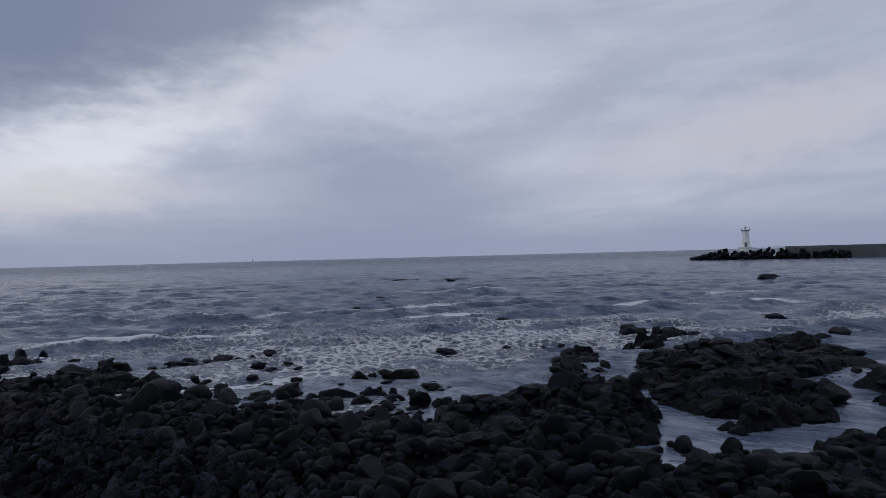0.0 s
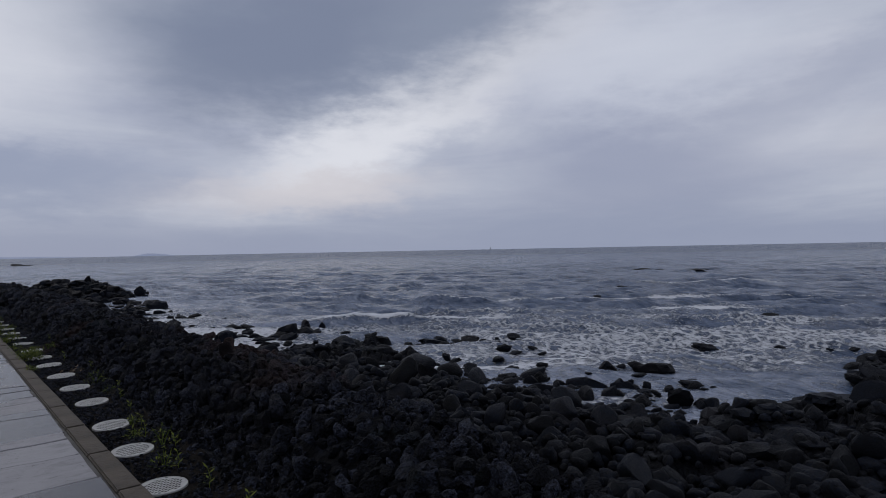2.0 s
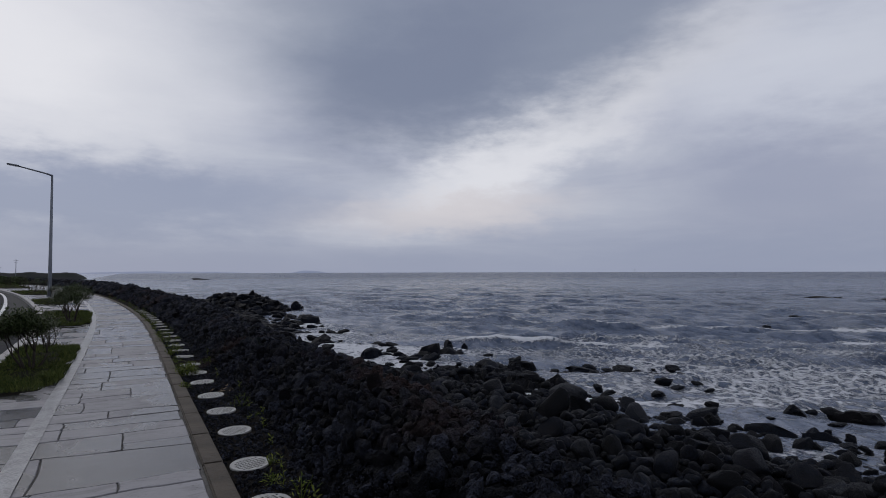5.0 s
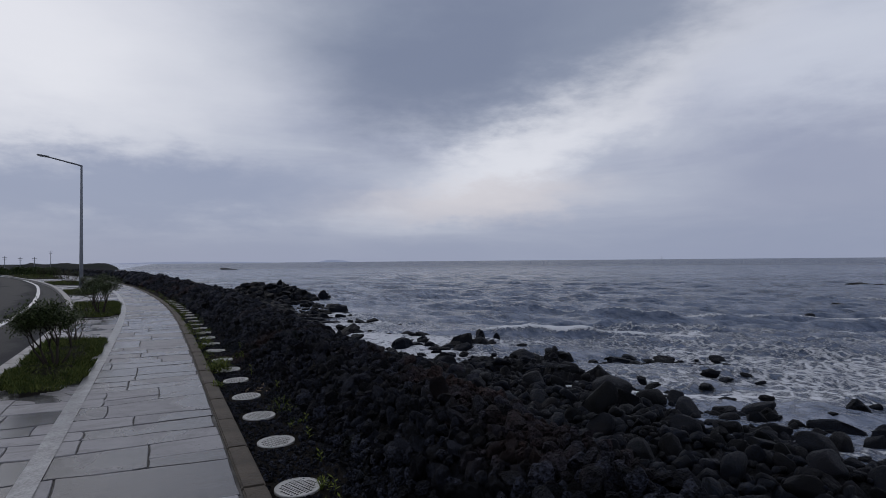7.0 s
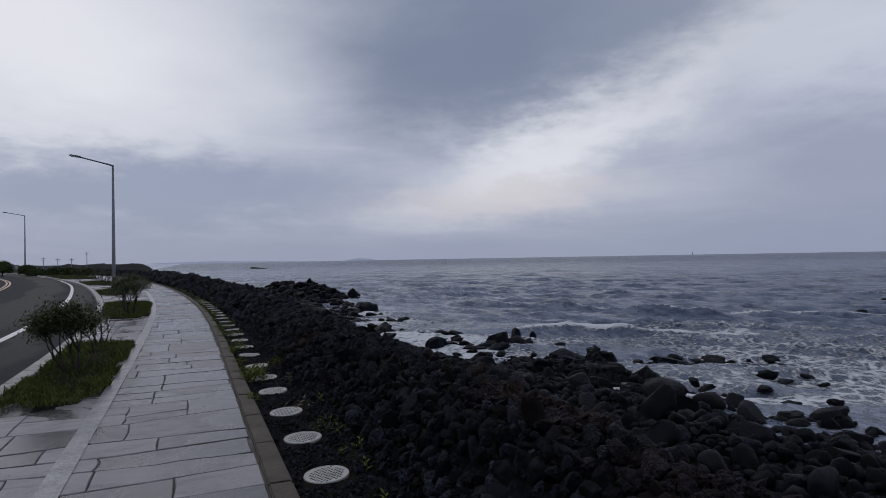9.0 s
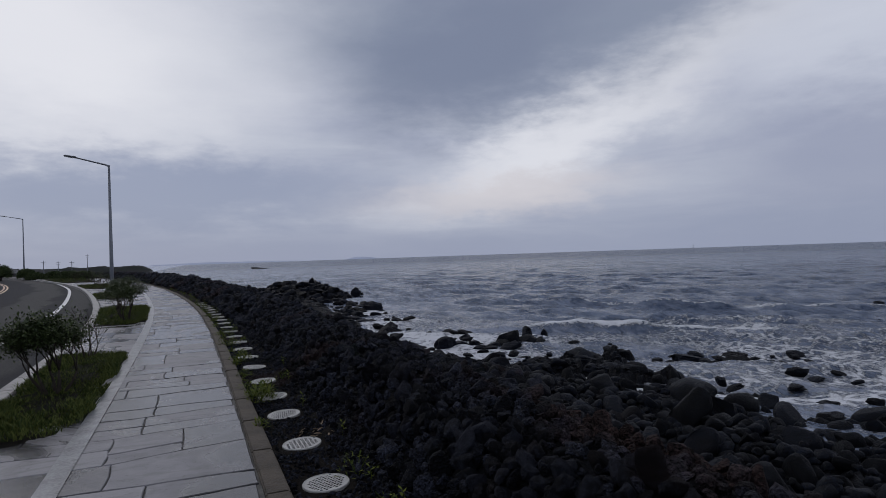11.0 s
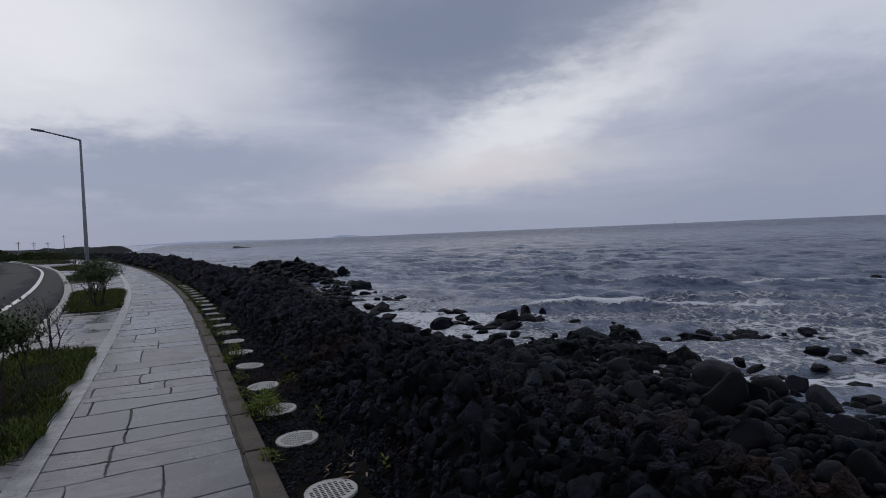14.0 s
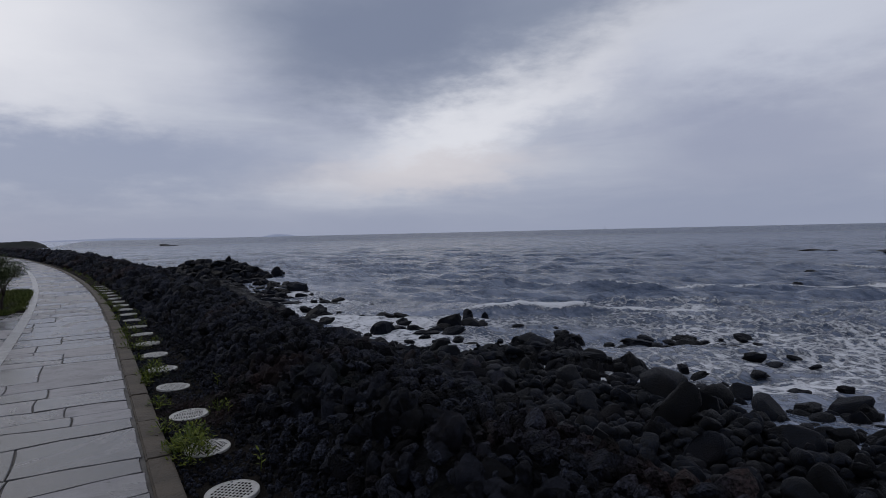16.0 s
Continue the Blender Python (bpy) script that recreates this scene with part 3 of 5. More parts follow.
tagged(new("painted_strip", mesh_of("painted_strip", v, f, STRIP_PAINT, False)), "pale faded strip painted along the flagstones", "painted line", kind="structure")


# ---- rocks ----
def rock_shape(seed, level, lump, pitted, flat, cuts=5, hard=0.8, near=0.62):
    """A rounded or craggy stone of radius about 1, with a broad flat side down."""
    bm = bmesh.new()
    bmesh.ops.create_icosphere(bm, subdivisions=level, radius=1.0)
    v = np.array([tuple(w.co) for w in bm.verts])
    f = np.array([[w.index for w in face.verts] for face in bm.faces])
    bm.free()
    o = seed * 7.31
    d = 1 + lump * 2 * (fbm(v[:, 0] * 0.9 + o, v[:, 1] * 0.9, v[:, 2] * 0.9, 2) - 0.5)
    d = d + pitted * (np.abs(2 * fbm(v[:, 0] * 2.1 + o, v[:, 1] * 2.1, v[:, 2] * 2.1 + o, 2) - 1) - 0.3)
    v = v * d[:, None]
    r = np.random.default_rng(seed)
    for _ in range(cuts):      # a few broken faces
        n = r.normal(size=3)
        n /= np.linalg.norm(n)
        h = v @ n
        lim = near + 0.32 * r.random()
        v = v - np.outer(np.maximum(h - lim, 0) * hard, n)
    v[:, 2] *= flat
    return v, f


CRAGS = [rock_shape(k, 3, 0.55, 0.55, 0.8, 9, 0.9, 0.42) for k in range(10)]
CRAGS_LOW = [rock_shape(k + 20, 2, 0.55, 0.55, 0.8, 9, 0.9, 0.42) for k in range(10)]
ROUNDS = [rock_shape(k + 40, 3, 0.34, 0.08, 0.82, 9 + k % 6, 0.96, 0.46) for k in range(12)]
ROUNDS_LOW = [rock_shape(k + 60, 2, 0.34, 0.15, 0.8, 10, 0.95, 0.48) for k in range(10)]
ROUNDS_MID = [rock_shape(k + 160, 2, 0.34, 0.08, 0.85, 9 + k % 6, 0.94, 0.5) for k in range(14)]
SLABS = [rock_shape(k + 80, 3, 0.5, 0.6, 0.55, 8, 0.95) for k in range(8)]
SLABS_LOW = [rock_shape(k + 90, 2, 0.5, 0.6, 0.55, 8, 0.95) for k in range(10)]
CRAGS_FAR = [rock_shape(k + 140, 1, 0.4, 0.6, 0.85) for k in range(10)]


def turn_of(r, lean=0.4):
    return Euler((r.uniform(-lean, lean), r.uniform(-lean, lean), r.uniform(0, 6.283)))


def scatter(name, shapes, spots, mat, r, lean=3.1, smooth=True):
    """Many stones in one mesh; spots are x, y, z, radius."""
    vs, fs, n = [], [], 0
    for x, y, z, s in spots:
        v, f = shapes[int(r.integers(len(shapes)))]
        m = np.array(turn_of(r, lean).to_matrix()) @ np.diag(s * np.array([1, r.uniform(0.75, 1.1), r.uniform(0.7, 1.0)]))
        vs.append(v @ m.T + (x, y, z))
        fs.append(f + n)
        n += len(v)
    return mesh_of(name, np.concatenate(vs), np.concatenate(fs), mat, smooth)


def jittered(y0, y1, u0, u1, gap, r):
    """Plan points between two offsets from the kerb."""
    ys, us = np.meshgrid(np.arange(y0, y1, gap), np.arange(u0, u1, gap))
    ys = ys.ravel() + r.uniform(-0.5, 0.5, ys.size) * gap
    us = us.ravel() + r.uniform(-0.5, 0.5, us.size) * gap
    xs = us + kerb_x(ys)
    return xs, ys, us, berm_height(xs, ys)


r = np.random.default_rng(3)
rubble = empty("rubble_bank", 2.5, 8, 0)
tagged(rubble, "long heaped bank of rough black and rust-brown lava rubble", "rubble bank")
bank_parts, crag_meshes = 0, [mesh_of("lava_rock", v, f, LAVA_PIECE, False) for v, f in CRAGS]
near_spots, low_spots, far_spots = [], [], []
xs, ys, us, zs = jittered(-3, 19, 0.70, 2.75, 0.085, r)
for x, y, u, z in zip(xs, ys, us, zs):
    s = r.uniform(0.04, 0.082) if r.random() < 0.9 else r.uniform(0.08, 0.125)
    z += r.uniform(-0.02, 0.035)
    if u < 0.85:
        s *= 0.6
    if 5.0 < y < 13.5 and 1.0 < u < 2.1 and s > 0.066 and bank_parts < 300:
        ob = new("lava_rock", crag_meshes[int(r.integers(10))])
        ob.matrix_world = Matrix.LocRotScale((x - 2.5, y - 8, z + s * 0.35), turn_of(r, 3.1), (s, s * r.uniform(0.75, 1.1), s * r.uniform(0.7, 1.0)))
        ob.parent = rubble
        bank_parts += 1
    else:
        (near_spots if y < 13 else far_spots).append((x - 2.5, y - 8, z + s * 0.35, s))
ob = part("lava_rubble", scatter("lava_rubble", CRAGS_LOW, near_spots, LAVA, r, 3.1, False), None, rubble)
ob["kind"] = "stuff"
xs, ys, us, zs = jittered(19, 45, 0.72, 3.2, 0.19, r)
for x, y, u, z in zip(xs, ys, us, zs):
    s = r.uniform(0.09, 0.2)
    low_spots.append((x - 2.5, y - 8, z + s * 0.3, s))
xs, ys, us, zs = jittered(45, 125, 0.75, 3.6, 0.36, r)
for x, y, u, z in zip(xs, ys, us, zs):
    s = r.uniform(0.14, 0.36)
    far_spots.append((x - 2.5, y - 8, z + s * 0.3, s))
xs, ys, us, zs = jittered(-6, 20, 2.7, 4.8, 0.165, r)
for x, y, u, z in zip(xs, ys, us, zs):
    s = r.uniform(0.07, 0.15) if r.random() < 0.9 else r.uniform(0.15, 0.24)
    low_spots.append((x - 2.5, y - 8, z + s * 0.3, s))
xs, ys, us, zs = jittered(20, 80, 3.2, 9.5, 0.5, r)
for x, y, u, z in zip(xs, ys, us, zs):
    if x < shore_x(y) + 0.5:
        s = r.uniform(0.2, 0.5)
        low_spots.append((x - 2.5, y - 8, z + s * 0.25, s))
ob = part("lava_rubble", scatter("lava_rubble", CRAGS_FAR, far_spots, LAVA, r, 3.1, False), None, rubble)
ob["kind"] = "stuff"
ob = part("lava_rubble", scatter("lava_rubble", CRAGS_LOW, low_spots, LAVA, r, 3.1, False), None, rubble)
ob["kind"] = "stuff"

# rounded boulders between the bank and the water
boulder_meshes = [mesh_of("boulder", v, f, BASALT) for v, f in ROUNDS]
BOULDER_LABELS = ("dark grey rounded basalt boulder lying on the shore", "smooth black sea-worn boulder among others on the beach", "wet charcoal boulder resting on smaller stones")


def boulder(x, y, z, sx, sy, sz, turn, name="boulder", meshes=None, label=None, group="shore boulders"):
    meshes = meshes or boulder_meshes
    ob = new(name, meshes[int(r.integers(len(meshes)))])
    ob.matrix_world = Matrix.LocRotScale((x, y, z), turn, (sx, sy, sz))
    return tagged(ob, label or BOULDER_LABELS[int(r.integers(3))], "boulder", group)


cobbles = []
placed = []
for x, y, s in ((14.2, 18.3, 1.05), (15.2, 17.4, 0.74), (16.0, 17.1, 0.5), (15.0, 15.7, 0.6), (16.9, 14.9, 0.55), (13.3, 16.2, 0.5), (11.6, 15.8, 0.55), (12.6, 13.4, 0.5), (10.2, 14.0, 0.45), (13.6, 12.2, 0.55), (14.9, 11.6, 0.6), (12.0, 19.6, 0.6), (11.2, 18.0, 0.5),
                (9.4, 11.6, 0.42), (12.4, 9.8, 0.55), (10.8, 9.2, 0.45), (17.4, 12.6, 0.62), (16.6, 11.2, 0.5), (16.4, 9.9, 0.42), (17.2, 9.3, 0.36), (17.6, 8.4, 0.42), (15.9, 12.3, 0.36), (16.9, 10.4, 0.3), (18.2, 11.9, 0.35), (15.6, 20.3, 0.55)):
    placed.append((x, y, s))
tries = 0
while len(placed) < 296 and tries < 9000:
    tries += 1
    y = r.uniform(-4, 27)
    x = r.uniform(6.0, float(shore_x(y)) + (1.6 if y < 21 else 0.0))
    s = 0.2 + 0.34 * r.random() ** 2.0
    if y < 4 and in_pool(x, y):
        continue
    if all((x - a) ** 2 + (y - b) ** 2 > (0.72 * (s + c)) ** 2 for a, b, c in placed) and (x < 14.5 or y > 8.3 or y < 1.5 or r.random() < 0.15):
        placed.append((x, y, s))
for x, y, s in placed:
    s *= 0.9
    z = max(ground_at(x, y), SEA - 0.15) + s * 0.30
    boulder(x, y, z, s * r.uniform(1.05, 1.5), s * r.uniform(0.8, 1.05), s * (r.uniform(0.85, 1.15) if s < 0.5 else 0.8), turn_of(r, 0.9 if s < 0.5 else 0.25))
mids = []
ys = r.uniform(-5, 28, 2400)
xs = 5.6 + (shore_x(ys) + np.where(ys > 21, 0.2, 2.2) - 5.6) * r.random(2400)
for x, y, z, s in zip(xs, ys, berm_height(xs, ys), 0.12 + 0.24 * r.random(2400) ** 1.7):
    if y < 4 and in_pool(x, y):
        continue
    mids.append((x, y, max(z, SEA - 0.2) + s * 0.3, s))
tagged(new("shore_stones", scatter("shore_stones", ROUNDS_MID, mids, BASALT_STUFF, r, 0.9)), "dark wet stones packed between the boulders", "stones", kind="stuff")
ys = r.uniform(-7, 29, 3000)
xs = 5.2 + (shore_x(ys) + 1.2 - 5.2) * r.random(3000)
for x, y, z, s in zip(xs, ys, berm_height(xs, ys), r.uniform(0.07, 0.2, 3000)):
    if y > 4 or not in_pool(x, y):
        cobbles.append((x, y, z + s * 0.45, s))
tagged(new("shore_cobbles", scatter("shore_cobbles", ROUNDS_LOW, cobbles, BASALT_STUFF, r, 0.5)), "small dark wet stones filling the gaps between boulders", "stones", kind="stuff")

# craggy blocks on the lava platforms
slabs = []
ys = np.concatenate([r.uniform(-13, 9, 3100), r.uniform(22, 28, 500)])
xs = np.concatenate([r.uniform(12, 34, 3100), r.uniform(10.5, 20, 500)])
for x, y, z in zip(xs, ys, berm_height(xs, ys)):
    if z > SEA + 0.12 and not in_pool(x, y) and (x > float(shore_x(y)) - 1 or y < 9):
        s = 0.10 + 0.5 * r.random() ** 2.2
        slabs.append((x, y, z - s * 0.05, s))
tagged(new("lava_blocks", scatter("lava_blocks", SLABS_LOW, slabs, BASALT_STUFF, r, 0.3, False)), "cracked black lava blocks on the low platform", "lava rock", kind="stuff")

# craggy rocks on the far black point
crags = []
xs, ys = r.uniform(5, 18, 420), r.uniform(72, 84, 420)
for x, y, z in zip(xs, ys, berm_height(xs, ys)):
    if z > SEA - 0.1:
        s = r.uniform(0.25, 0.8)
        crags.append((x, y, z + s * 0.1, s))
tagged(new("point_rocks", scatter("point_rocks", CRAGS_LOW, crags, BASALT_STUFF, r, 0.6, False)), "jagged black rocks on the point running into the sea", "lava rock", kind="stuff")

# rocks that stand in the water
slab_meshes = [mesh_of("sea_rock", v, f, BASALT, False) for v, f in SLABS]
crag_sea = [mesh_of("sea_rock", v, f, BASALT, False) for v, f in CRAGS[:6]]
SEA_LABELS = ("black wet rock rising from foamy water", "low dark reef rock awash in the waves", "jagged black lava rock standing in the sea")
for x, y, w, h, count in ((105, -2, 2.5, 1.5, 3), (37.3, 5.8, 1.1, 0.9, 4), (36.4, 3.4, 1.1, 0.8, 4), (20.2, 13.8, 0.45, 0.42, 1), (21.2, 12.5, 0.75, 0.4, 2),
                          (17.8, 33.9, 0.6, 0.8, 2), (21.7, 21.2, 0.8, 0.28, 7), (20.0, 24.0, 0.9, 0.32, 8), (21.2, 22.8, 0.6, 0.26, 6), (24, 5.8, 0.8, 0.6, 4), (27.3, 13.2, 0.7, 0.35, 1), (41.5, 15.9, 0.9, 0.45, 2), (39.0, 28.8, 0.9, 0.3, 1), (34.7, -1.2, 1.0, 0.6, 3), (29.2, -4.3, 1.3, 0.7, 3), (40.4, -5.0, 0.9, 0.5, 3), (38, 27.5, 0.5, 0.3, 2), (33, 33.5, 0.5, 0.3, 2),
                          (108, 65, 2.4, 0.6, 3), (107, 54, 2.2, 0.6, 3), (19.2, 77.5, 1.0, 0.95, 3), (16.1, 33.4, 1.1, 0.65, 9), (16.9, 14.3, 0.5, 0.45, 2), (15.4, 56.5, 1.2, 0.6, 6), (12.6, 43, 0.9, 0.6, 6),
                          (14, 58, 1.0, 0.6, 5), (12.7, 33.6, 0.7, 0.6, 5), (15.6, 25.2, 0.7, 0.35, 10), (18.4, 23.6, 0.6, 0.25, 6), (26.9, 6.8, 0.9, 0.6, 5), (24.4, 22.6, 0.5, 0.25, 3), (40, 420, 6, 1.6, 2), (29.5, 11.0, 0.4, 0.3, 2),
                          (31, 8.5, 0.45, 0.3, 2), (48, -2, 0.8, 0.5, 2), (45, -12, 2.4, 0.4, 5), (62, 40, 0.7, 0.3, 1), (47, 33, 0.6, 0.3, 1), (17.8, 11.5, 0.5, 0.45, 5), (17.2, 9.2, 0.5, 0.4, 6), (19.5, 9.9, 0.35, 0.3, 4)):
    for k in range(count):
        s = w * (1.0 if k == 0 else r.uniform(0.25, 0.7))
        a, d = r.uniform(0, 6.283), (0.0 if k == 0 else w * r.uniform(0.8, 2.3))
        hh = h * s / w * r.uniform(0.8, 1.15)
        boulder(x + d * math.cos(a) * 1.25, y + d * math.sin(a) * 0.8, SEA + hh * 0.05 - 0.05, s, s * r.uniform(0.6, 0.9), max(hh * 1.4, 0.32 * s), Euler((r.uniform(-0.15, 0.15), r.uniform(-0.15, 0.15), r.uniform(0, 6.283))),
                "sea_rock", slab_meshes + crag_sea, SEA_LABELS[int(r.integers(3))], "rocks in the sea")

# scattered rocks in the shallows along the bank
for k in range(95):
    y = 30 + 45 * (k + r.random()) / 95
    x = float(shore_x(y)) + r.uniform(-1.2, 4.2)
    s = r.uniform(0.18, 0.55) * (1 + 0.012 * (y - 27))
    boulder(x, y, SEA + r.uniform(-0.1, 0.1), s * 1.2, s * 0.85, s * r.uniform(0.5, 0.9), turn_of(r, 0.3), "sea_rock", slab_meshes + crag_sea, SEA_LABELS[int(r.integers(3))], "rocks in the sea")

# small rocks just breaking the surface off the boulder beach
kept_random, r = r, np.random.default_rng(19)
for k in range(48):
    y = r.uniform(7, 33)
    x = float(shore_x(y)) + 0.6 + 7.0 * r.random() ** 1.6
    s = r.uniform(0.14, 0.42)
    boulder(x, y, SEA + r.uniform(-0.02, 0.10), s * 1.3, s * 0.85, s * r.uniform(0.45, 0.8), turn_of(r, 0.25), "sea_rock", slab_meshes + crag_sea, SEA_LABELS[int(r.integers(3))], "rocks in the sea")
r = kept_random

# ---- promenade furniture and planting ----
kerb = empty("kerb", 0.93, 8, 0)
tagged(kerb, "brown-stained stone kerb edging the flagstones", "kerb", kind="structure")


def block(name, length, w, z0, z1, mat):
    bm = bmesh.new()
    box(bm, 0, w, -length / 2 + 0.004, length / 2 - 0.004, z0, z1, 0.012)
    return mesh_bm(name, bm, mat)


kerb_mesh = block("kerb_stone", 1.0, 0.165, -0.2, 0.012, KERB)
for k in range(107):
    y = -14 + k
    a = math.atan2(float(kerb_x(y + 0.5) - kerb_x(y - 0.5)), 1.0)
    ob = new("kerb_stone", kerb_mesh)
    ob.matrix_world = Matrix.LocRotScale((float(kerb_x(y)) - 0.93, y - 8, r.uniform(-0.004, 0.004)), Euler((0, 0, -a + r.uniform(-0.006, 0.006))), None)
    ob.parent = kerb
road_kerb = empty("road_kerb", -1.74, 8, 0)
tagged(road_kerb, "pale concrete kerb between road and promenade", "kerb", kind="structure")
road_kerb_mesh = block("kerb_stone", 1.0, 0.22, -0.3, 0.03, ROAD_KERB)
for k in range(124):
    y = -14 + k
    a = math.atan2(float(road_x(y + 0.5) - road_x(y - 0.5)), 1.0)
    ob = new("kerb_stone", road_kerb_mesh)
    ob.matrix_world = Matrix.LocRotScale((float(road_x(y)) + 1.74, y - 8, 0), Euler((0, 0, -a)), (1, 1 / math.cos(a), 1))
    ob.parent = road_kerb


# perforated round covers in the soil strip
def cover_meshes():
    """A round plate with rows of slots, and its rim."""
    R, th = 0.160, 0.014
    cuts = [-R]
    a = -0.128
    while a < 0.135:
        cuts += [a, a + 0.024]
        a += 0.0335
    xs_, ys_ = [c for c in cuts if c < R] + [R], [-R]
    a = -0.130
    while a < 0.13:
        ys_ += [a, a + 0.017]
        a += 0.0255
    ys_ = [c for c in ys_ if c < R] + [R]
    bm = bmesh.new()
    grid = {}
    for i, x in enumerate(xs_):
        for j, y in enumerate(ys_):
            d = math.hypot(x, y)
            k = 0.985 * R / d if d > 0.985 * R else 1.0
            grid[i, j] = bm.verts.new((x * k, y * k, th))
    for i in range(len(xs_) - 1):
        for j in range(len(ys_) - 1):
            cx, cy = (xs_[i] + xs_[i + 1]) / 2, (ys_[j] + ys_[j + 1]) / 2
            hole = i % 2 == 1 and j % 2 == 1 and math.hypot(cx, cy) < R * 0.80
            if not hole and min(math.hypot(xs_[i + a], ys_[j + b]) for a in (0, 1) for b in (0, 1)) < R:
                try:
                    bm.faces.new((grid[i, j], grid[i + 1, j], grid[i + 1, j + 1], grid[i, j + 1]))
                except ValueError:
                    pass
    bmesh.ops.remove_doubles(bm, verts=bm.verts[:], dist=0.0004)
    made = bmesh.ops.extrude_face_region(bm, geom=bm.faces[:])
    for g in made["geom"]:
        if isinstance(g, bmesh.types.BMVert):
            g.co.z -= 0.003
    bmesh.ops.recalc_face_normals(bm, faces=bm.faces[:])
    plate = mesh_bm("perforated_plate", bm, COVER)
    bm = bmesh.new()
    n = 40
    rings = [[bm.verts.new((q * math.cos(6.28319 * k / n), q * math.sin(6.28319 * k / n), z)) for k in range(n)] for q, z in ((R * 0.955, th - 0.002), (R * 0.962, th + 0.003), (R * 1.0, th + 0.003), (R * 1.02, th - 0.002), (R * 1.02, -0.03))]
    for s, t in zip(rings, rings[1:]):
        for k in range(n):
            bm.faces.new((s[k], s[(k + 1) % n], t[(k + 1) % n], t[k]))
    rim = mesh_bm("rim", bm, COVER)
    bolts = []
    for a in (0.6, 3.74):
        bm = bmesh.new()
        bmesh.ops.create_cone(bm, cap_ends=True, segments=10, radius1=0.009, radius2=0.008, depth=0.006, matrix=Matrix.Translation((0.142 * math.cos(a), 0.142 * math.sin(a), th + 0.003)))
        bolts.append(mesh_bm("bolt", bm, LAMP_HEAD))
    return plate, rim, bolts


cover = empty("drain_cover", 0, 0, 0)
plate_mesh, rim_mesh, bolt_meshes = cover_meshes()
plate = part("perforated_plate", plate_mesh, None, cover)
part("rim", rim_mesh, None, cover)
for me in bolt_meshes:
    part("bolt", me, None, plate, "dark bolt head")
tagged(cover, "round pale grey perforated drain cover set in black soil", "drain cover", "covers along the kerb")
COVER_Y = [-1.7, -0.65, 0.38, 1.4, 2.4, 3.42, 4.45, 5.46, 6.42, 7.6, 8.6, 9.6, 10.69, 11.6, 12.59, 13.76] + [13.76 + 1.03 * k for k in range(1, 17)]
for k, y in enumerate(COVER_Y):
    x = float(kerb_x(y)) + float(np.interp(y, [-2, 4.4, 7.6, 13, 48], [0.24, 0.28, 0.42, 0.42, 0.42]))
    m = Matrix.LocRotScale((x, y, -0.030), Euler((r.uniform(-0.04, 0.04), r.uniform(-0.05, 0.03), 0.35 + r.uniform(-0.5, 0.5))), None)
    if k == 0:
        cover.matrix_basis = m
    else:
        copy_thing(cover, m)


# plants
def blades(name, spots, mat, r, folds=1):
    """Grass or weed leaves in one mesh; spots are x, y, z, height, width, lean."""
    vs, fs = [], []
    for x, y, z, h, w, lean in spots:
        a, b = r.uniform(0, 6.283), r.uniform(0, 6.283)
        cx, cy, lx, ly = math.cos(a) * w, math.sin(a) * w, math.cos(b) * lean * h, math.sin(b) * lean * h
        n = len(vs)
        vs += [(x - cx, y - cy, z), (x + cx, y + cy, z), (x + lx * 0.45 + cx * 0.9, y + ly * 0.45 + cy * 0.9, z + h * 0.6), (x + lx * 0.45 - cx * 0.9, y + ly * 0.45 - cy * 0.9, z + h * 0.6), (x + lx, y + ly, z + h)]
        fs += [(n, n + 1, n + 2), (n, n + 2, n + 3), (n + 3, n + 2, n + 4)]
    return mesh_of(name, vs, fs, mat, False)


def bed(x0, x1, y0, y1, count, tall):
    """A planting bed: a low mound of soil, and its grass."""
    def inside(x, y):
        hx, hy = (x1(y) - x0(y)) / 2, (y1 - y0) / 2
        u, v = abs(x - x0(y) - hx) / hx, abs(y - y0 - hy) / hy
        return (1 - (u ** 5 + v ** 7) ** (1 / 5)) * hx + (vnoise(x * 4, y * 4, 2.0) - 0.5) * 0.26
    ys = np.arange(y0 - 0.1, y1 + 0.11, 0.1)
    v, f, cols = [], [], 12
    for y in ys:
        for i in range(cols):
            x = x0(y) + (x1(y) - x0(y)) * i / (cols - 1)
            v.append((x, y, -0.025 + 0.09 * min(max((inside(x, y) - 0.07) * 5, 0), 1) + 0.02 * vnoise(x * 8, y * 8)))
    for j in range(len(ys) - 1):
        for i in range(cols - 1):
            f.append((j * cols + i, j * cols + i + 1, (j + 1) * cols + i + 1, (j + 1) * cols + i))
    ob = tagged(new("planting_bed", mesh_of("planting_bed", v, f, SOIL)), "low soil bed between promenade and road", "planting bed", kind="structure")
    spots = []
    while len(spots) < count:
        y = r.uniform(y0, y1)
        x = r.uniform(float(x0(y)), float(x1(y)))
        if inside(x, y) > -0.01 and r.random() < 0.35 + vnoise(x * 2.2, y * 2.2, 7.0):
            spots.append((x, y, 0.03, tall * r.uniform(0.5, 1.5) * (0.6 + 0.8 * vnoise(x * 3, y * 3, 4.0)), r.uniform(0.003, 0.007), r.uniform(0.2, 1.1)))
    tagged(new("bed_grass", blades("bed_grass", spots, GRASS, r)), "ragged green grass and weeds covering the bed", "grass", kind="stuff")


